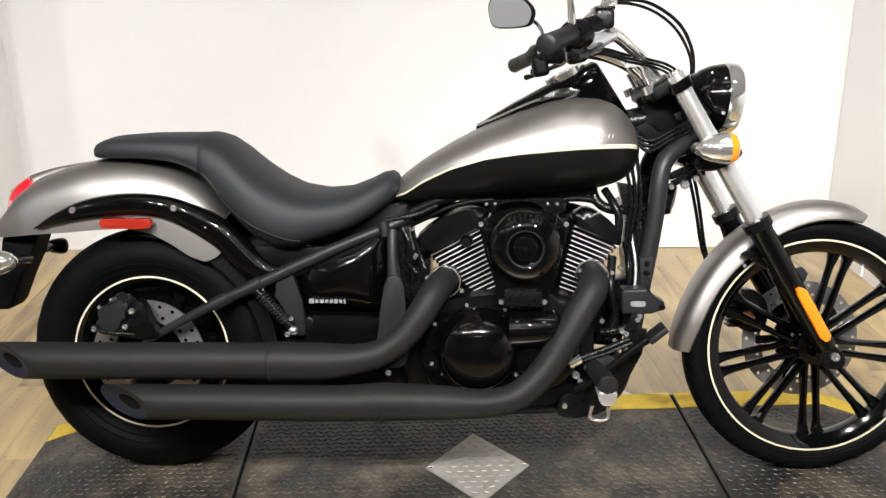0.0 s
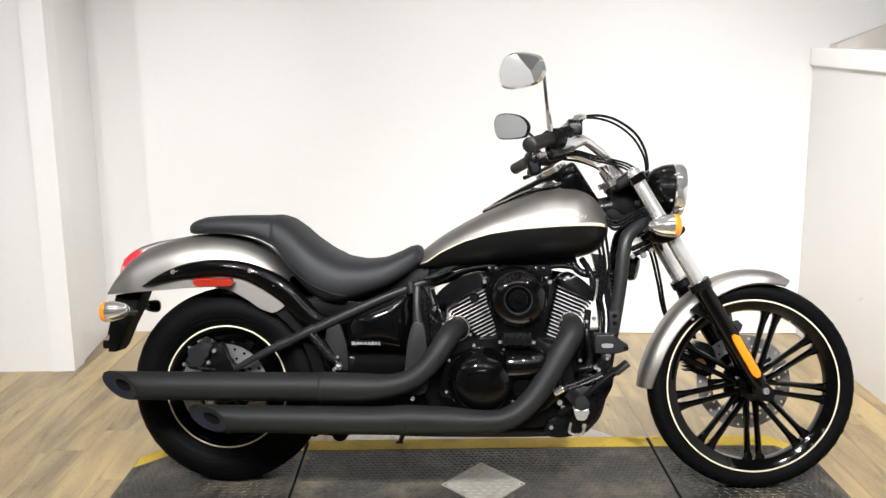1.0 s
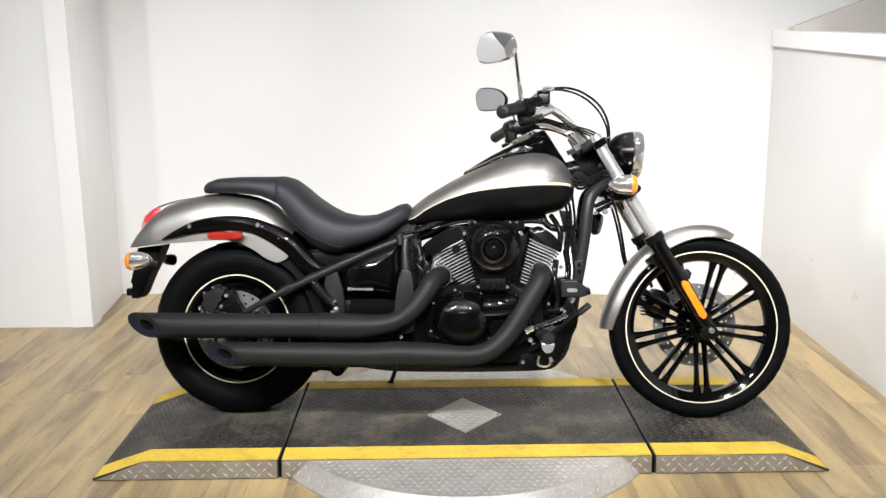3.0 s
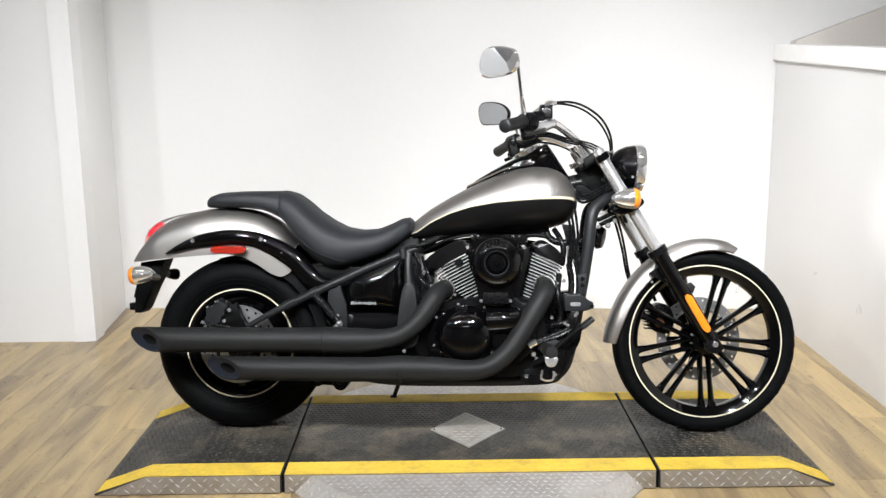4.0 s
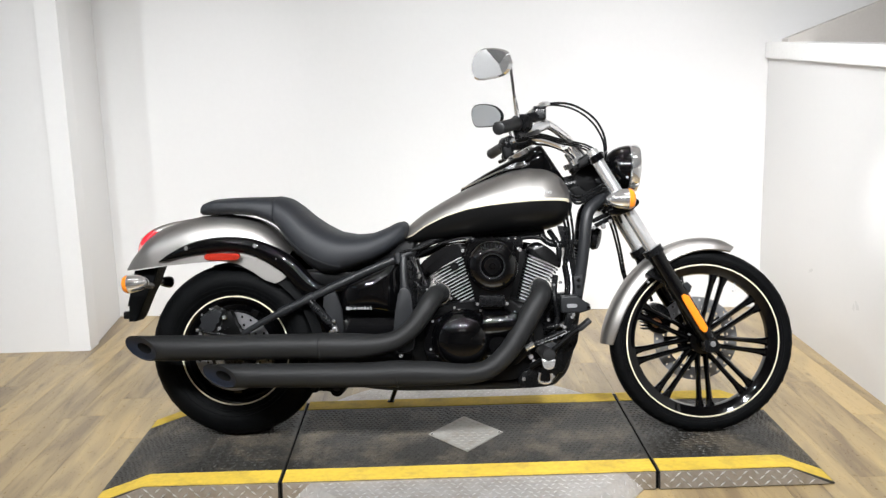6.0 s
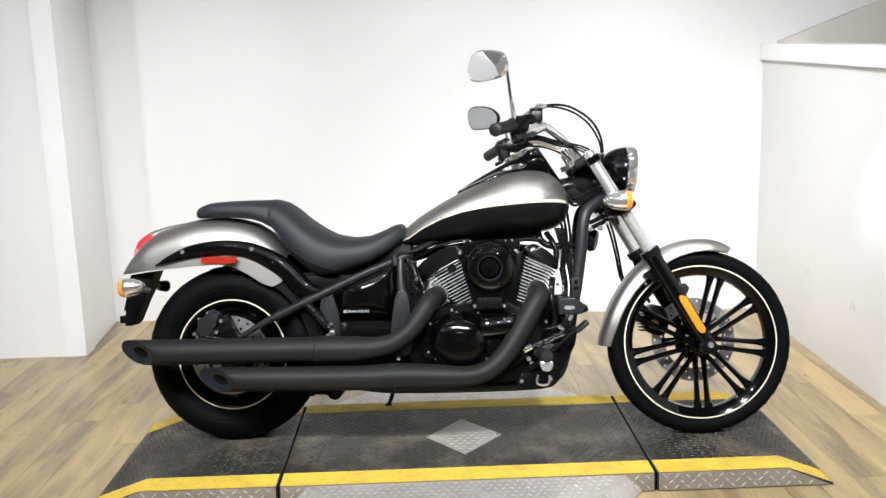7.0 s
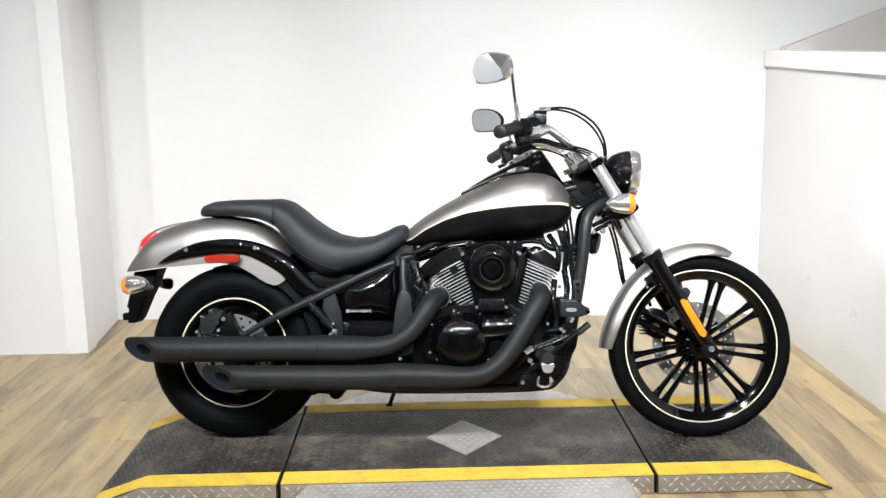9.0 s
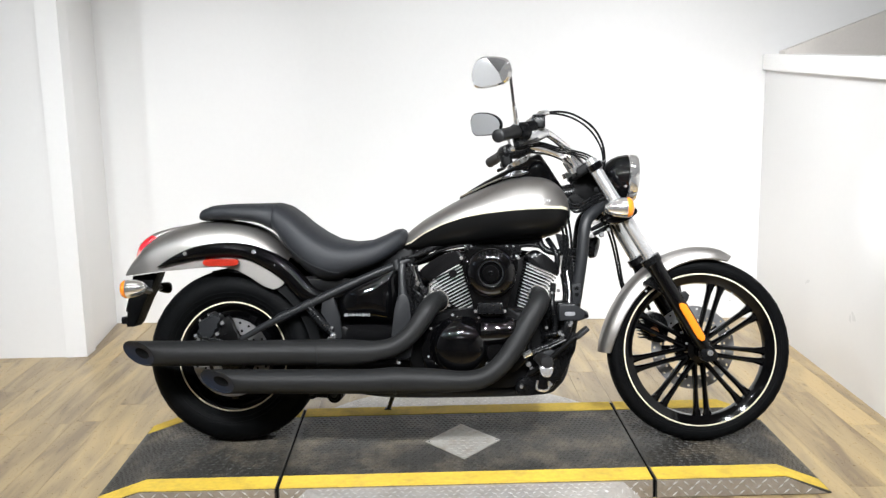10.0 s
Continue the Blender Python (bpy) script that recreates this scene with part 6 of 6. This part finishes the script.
part("exhaust_chamber", box(0.50, 0.00, 0.258, 0.46, 0.26, 0.090, 0.02, 3), M_CAST, bike, "black exhaust collector under the frame")
part("under_seat_tray", box(0.42, 0, 0.565, 0.40, 0.20, 0.05, 0.01), M_CAST, bike)
part("lower_frame_box", box(0.78, 0, 0.205, 0.70, 0.20, 0.035, 0.008), M_SATIN, bike)
for x, z, r in ((0.293, 0.186, 0.017), (0.372, 0.180, 0.025)):
    pivot = part("swingarm_pivot", revolve([(0, 0.0), (r * 0.55, 0.0), (r * 0.62, 0.004), (r * 0.92, 0.003), (r, -0.003), (r, -0.10), (0, -0.10)], 28, facing(x, -0.125, z, (0, -1, 0))), M_CAST, bike, "black pivot boss under the frame")
    part("pivot_cap", revolve([(0, 0.007), (r * 0.40, 0.006), (r * 0.52, 0.003), (r * 0.52, -0.002)], 20, facing(x - r * 0.05, -0.125, z + r * 0.3, (0, -1, 0))), M_GREY, pivot)
part("pivot_bracket", outline_plate(smooth2([(0.276, 0.200), (0.282, 0.176), (0.305, 0.172), (0.335, 0.180), (0.350, 0.166), (0.392, 0.166), (0.402, 0.200), (0.402, 0.235), (0.276, 0.235)], 3), -0.115, -0.06, 0.006), M_CAST, bike, "black frame lug")
part("passenger_peg_mount", box(0.50, -0.13, 0.225, 0.12, 0.04, 0.05, 0.008), M_SATIN, bike)
for x in (0.35, 0.42):
    part("linkage", tube([(x, -0.06, 0.200), (x, 0.06, 0.200)], 0.018, 16, 2), M_SATIN, bike)
# hoses between seat nose and rear cylinder
for pts in ([(0.60, -0.12, 0.655), (0.67, -0.13, 0.67), (0.72, -0.12, 0.69)], [(0.635, -0.13, 0.64), (0.655, -0.14, 0.60), (0.65, -0.14, 0.56), (0.675, -0.14, 0.53)], [(0.66, -0.12, 0.63), (0.675, -0.12, 0.58), (0.69, -0.13, 0.54)]):
    part("hose", tube(pts, 0.006, 8), M_SATIN, bike)
for x, z in ((0.668, 0.572),):
    part("hose_clip", box(x, -0.135, z, 0.010, 0.010, 0.014, 0.002, 2, Matrix.Rotation(radians(30), 4, "Y")), M_BADGE, bike)

# ---- foot controls ----
fp = part("peg_bracket", outline_plate(smooth2([(1.005, 0.200), (1.01, 0.245), (1.05, 0.265), (1.085, 0.300), (1.12, 0.345), (1.15, 0.345), (1.145, 0.27), (1.12, 0.215), (1.06, 0.196)], 3), -0.19, -0.135, 0.006), M_SATIN, bike, "black foot peg bracket")
part("foot_peg", tube([(1.085, -0.20, 0.322), (1.092, -0.30, 0.328), (1.096, -0.352, 0.330)], [0.020, 0.022, 0.0215], 20, 3), M_GRIP, fp, "ribbed rubber foot peg")
pm = facing(1.096, -0.352, 0.330, (0.05, -1, 0))
part("peg_end", revolve([(0.0215, 0.0), (0.022, 0.005), (0.018, 0.010), (0, 0.011)], 24, pm), M_GRIP, fp)
part("peg_weight", outline_plate(smooth2([(1.073, 0.312), (1.080, 0.318), (1.094, 0.314), (1.108, 0.318), (1.117, 0.312), (1.112, 0.296), (1.105, 0.285), (1.086, 0.285), (1.078, 0.296)], 3), -0.362, -0.31, 0.005), M_FORK, fp, "chrome peg wear piece")
part("peg_loop", tube([(1.070, -0.30, 0.265), (1.066, -0.30, 0.238), (1.085, -0.30, 0.230), (1.105, -0.30, 0.236), (1.106, -0.30, 0.262)], 0.0045, 8, 4), M_CHROME, fp)
for x, z in ((1.045, 0.300), (1.055, 0.285), (1.020, 0.225), (1.118, 0.232)):
    bolt(x, -0.192, z, 0.011 if z > 0.29 else 0.009, parent=fp)
pd = part("brake_pedal", tube([(1.045, -0.195, 0.268), (1.085, -0.21, 0.295), (1.14, -0.22, 0.345), (1.19, -0.225, 0.388), (1.215, -0.225, 0.402)], [0.011, 0.009, 0.0085, 0.009, 0.009], 12), M_CAST, bike, "black brake pedal arm")
part("pedal_pad", box(1.222, -0.225, 0.412, 0.050, 0.060, 0.015, 0.005, 2, Matrix.Rotation(radians(-40), 4, "Y")), M_GRIP, pd, "rubber pedal pad")
part("brake_cylinder", tube([(1.040, -0.20, 0.338), (1.075, -0.20, 0.352), (1.11, -0.20, 0.366), (1.165, -0.20, 0.390)], [0.010, 0.010, 0.008, 0.007], 14, 3), M_SATIN, bike, "black brake rod")
part("rod_end", tube([(1.028, -0.20, 0.330), (1.055, -0.20, 0.344)], 0.0125, 12, 2), M_CHROME, bike)
part("spring_rod", tube([(1.06, -0.205, 0.340), (1.12, -0.208, 0.362), (1.17, -0.206, 0.384)], 0.005, 8), M_SATIN, bike)
part("pedal_cylinder", box(1.175, -0.165, 0.415, 0.028, 0.034, 0.06, 0.006, 2, Matrix.Rotation(radians(20), 4, "Y")), M_SATIN, bike, "black brake cylinder")
for x, z in ((1.185, 0.432), (1.19, 0.440), (1.150, 0.405), (1.160, 0.398)):
    bolt(x, -0.185, z, 0.008)
part("side_guard", outline_plate([(1.13, 0.235), (1.155, 0.24), (1.205, 0.34), (1.215, 0.40), (1.195, 0.40), (1.15, 0.33)], -0.15, -0.13, 0.004), M_SATIN, bike, "black lower guard")

# hoses, leads and bolts between the front pipe and the frame
for pts, r, mat in (([(1.135, -0.10, 0.565), (1.128, -0.135, 0.50), (1.140, -0.14, 0.43), (1.120, -0.145, 0.375)], 0.011, M_SATIN),
                    ([(1.165, -0.09, 0.60), (1.172, -0.12, 0.53), (1.160, -0.14, 0.44), (1.172, -0.145, 0.38)], 0.0065, M_BLACK),
                    ([(1.180, -0.09, 0.62), (1.190, -0.11, 0.54), (1.182, -0.125, 0.46)], 0.004, M_FORK),
                    ([(1.105, -0.16, 0.395), (1.150, -0.165, 0.405), (1.195, -0.16, 0.43)], 0.009, M_SATIN)):
    part("hose", tube(pts, r, 10), mat, bike)
for x, y, z in ((1.150, -0.135, 0.545), (1.108, -0.150, 0.42), (1.138, -0.160, 0.375), (1.165, -0.150, 0.352), (1.128, -0.190, 0.318)):
    bolt(x, y, z, 0.0075)
part("linkage_plate", outline_plate(smooth2([(1.060, 0.318), (1.085, 0.345), (1.120, 0.352), (1.140, 0.330), (1.110, 0.305)], 3), -0.205, -0.192, 0.003), M_GREY, bike, "grey brake linkage plate")

# side stand on the far side
ks = part("side_stand", tube([(0.575, 0.12, 0.21), (0.545, 0.20, 0.13), (0.515, 0.285, 0.058)], [0.011, 0.009, 0.008], 12, 3), M_SATIN, bike, "black side stand")
part("stand_foot", box(0.512, 0.290, 0.055, 0.026, 0.024, 0.006, 0.002, 1, Matrix.Rotation(radians(9), 4, "X")), M_SATIN, ks)

# ---- floor planks ----
def planks():
    """Planks in reach of the stand are pieces of their own; the rest of the room is one field."""
    w, length, gap = 0.122, 0.92, 0.0005
    bm = bmesh.new()
    bmesh.ops.create_cube(bm, size=1.0)
    bm.transform(Matrix.Diagonal((w - gap, length - gap, 0.004, 1)))
    bmesh.ops.bevel(bm, geom=[e for e in bm.edges if e.verts[0].co.z > 0 and e.verts[1].co.z > 0], offset=0.0005, segments=1, affect="EDGES")
    me = bpy.data.meshes.new("plank")
    bm.to_mesh(me)
    bm.free()
    me.materials.append(M_PLANK)
    rng = random.Random(4)
    verts, faces = [], []
    for i in range(-30, 36):
        x = 0.05 + i * w
        off = rng.random() * length
        for j in range(-6, 5):
            y = -0.9 + off + j * length
            if y > 1.72 or y < -5.7 or 2.50 < x < 2.72 or (x < -1.2 and y > 1.0 and i < -16):
                continue
            if -16 <= i < 21 and y > -1.75 and x <= 2.50:
                o = new("plank", me)
                o.location = (x, y, FLOOR - 0.002)
                o.parent = floor
            else:
                n, a, b = len(verts), (w - gap) / 2, (length - gap) / 2
                verts += [(x - a, y - b, FLOOR), (x + a, y - b, FLOOR), (x + a, y + b, FLOOR), (x - a, y + b, FLOOR)]
                verts += [(px, py, FLOOR - 0.004) for px, py, _ in verts[n:n + 4]]
                faces += [(n, n + 1, n + 2, n + 3)] + [(n + q, n + q + 4, n + (q + 1) % 4 + 4, n + (q + 1) % 4) for q in range(4)]
    field = bpy.data.meshes.new("plank_field")
    field.from_pydata(verts, [], faces)
    field.materials.append(M_PLANKS)
    ob = new("plank_field", field)
    ob.parent = floor
    tagged(ob, kind="stuff")


planks()
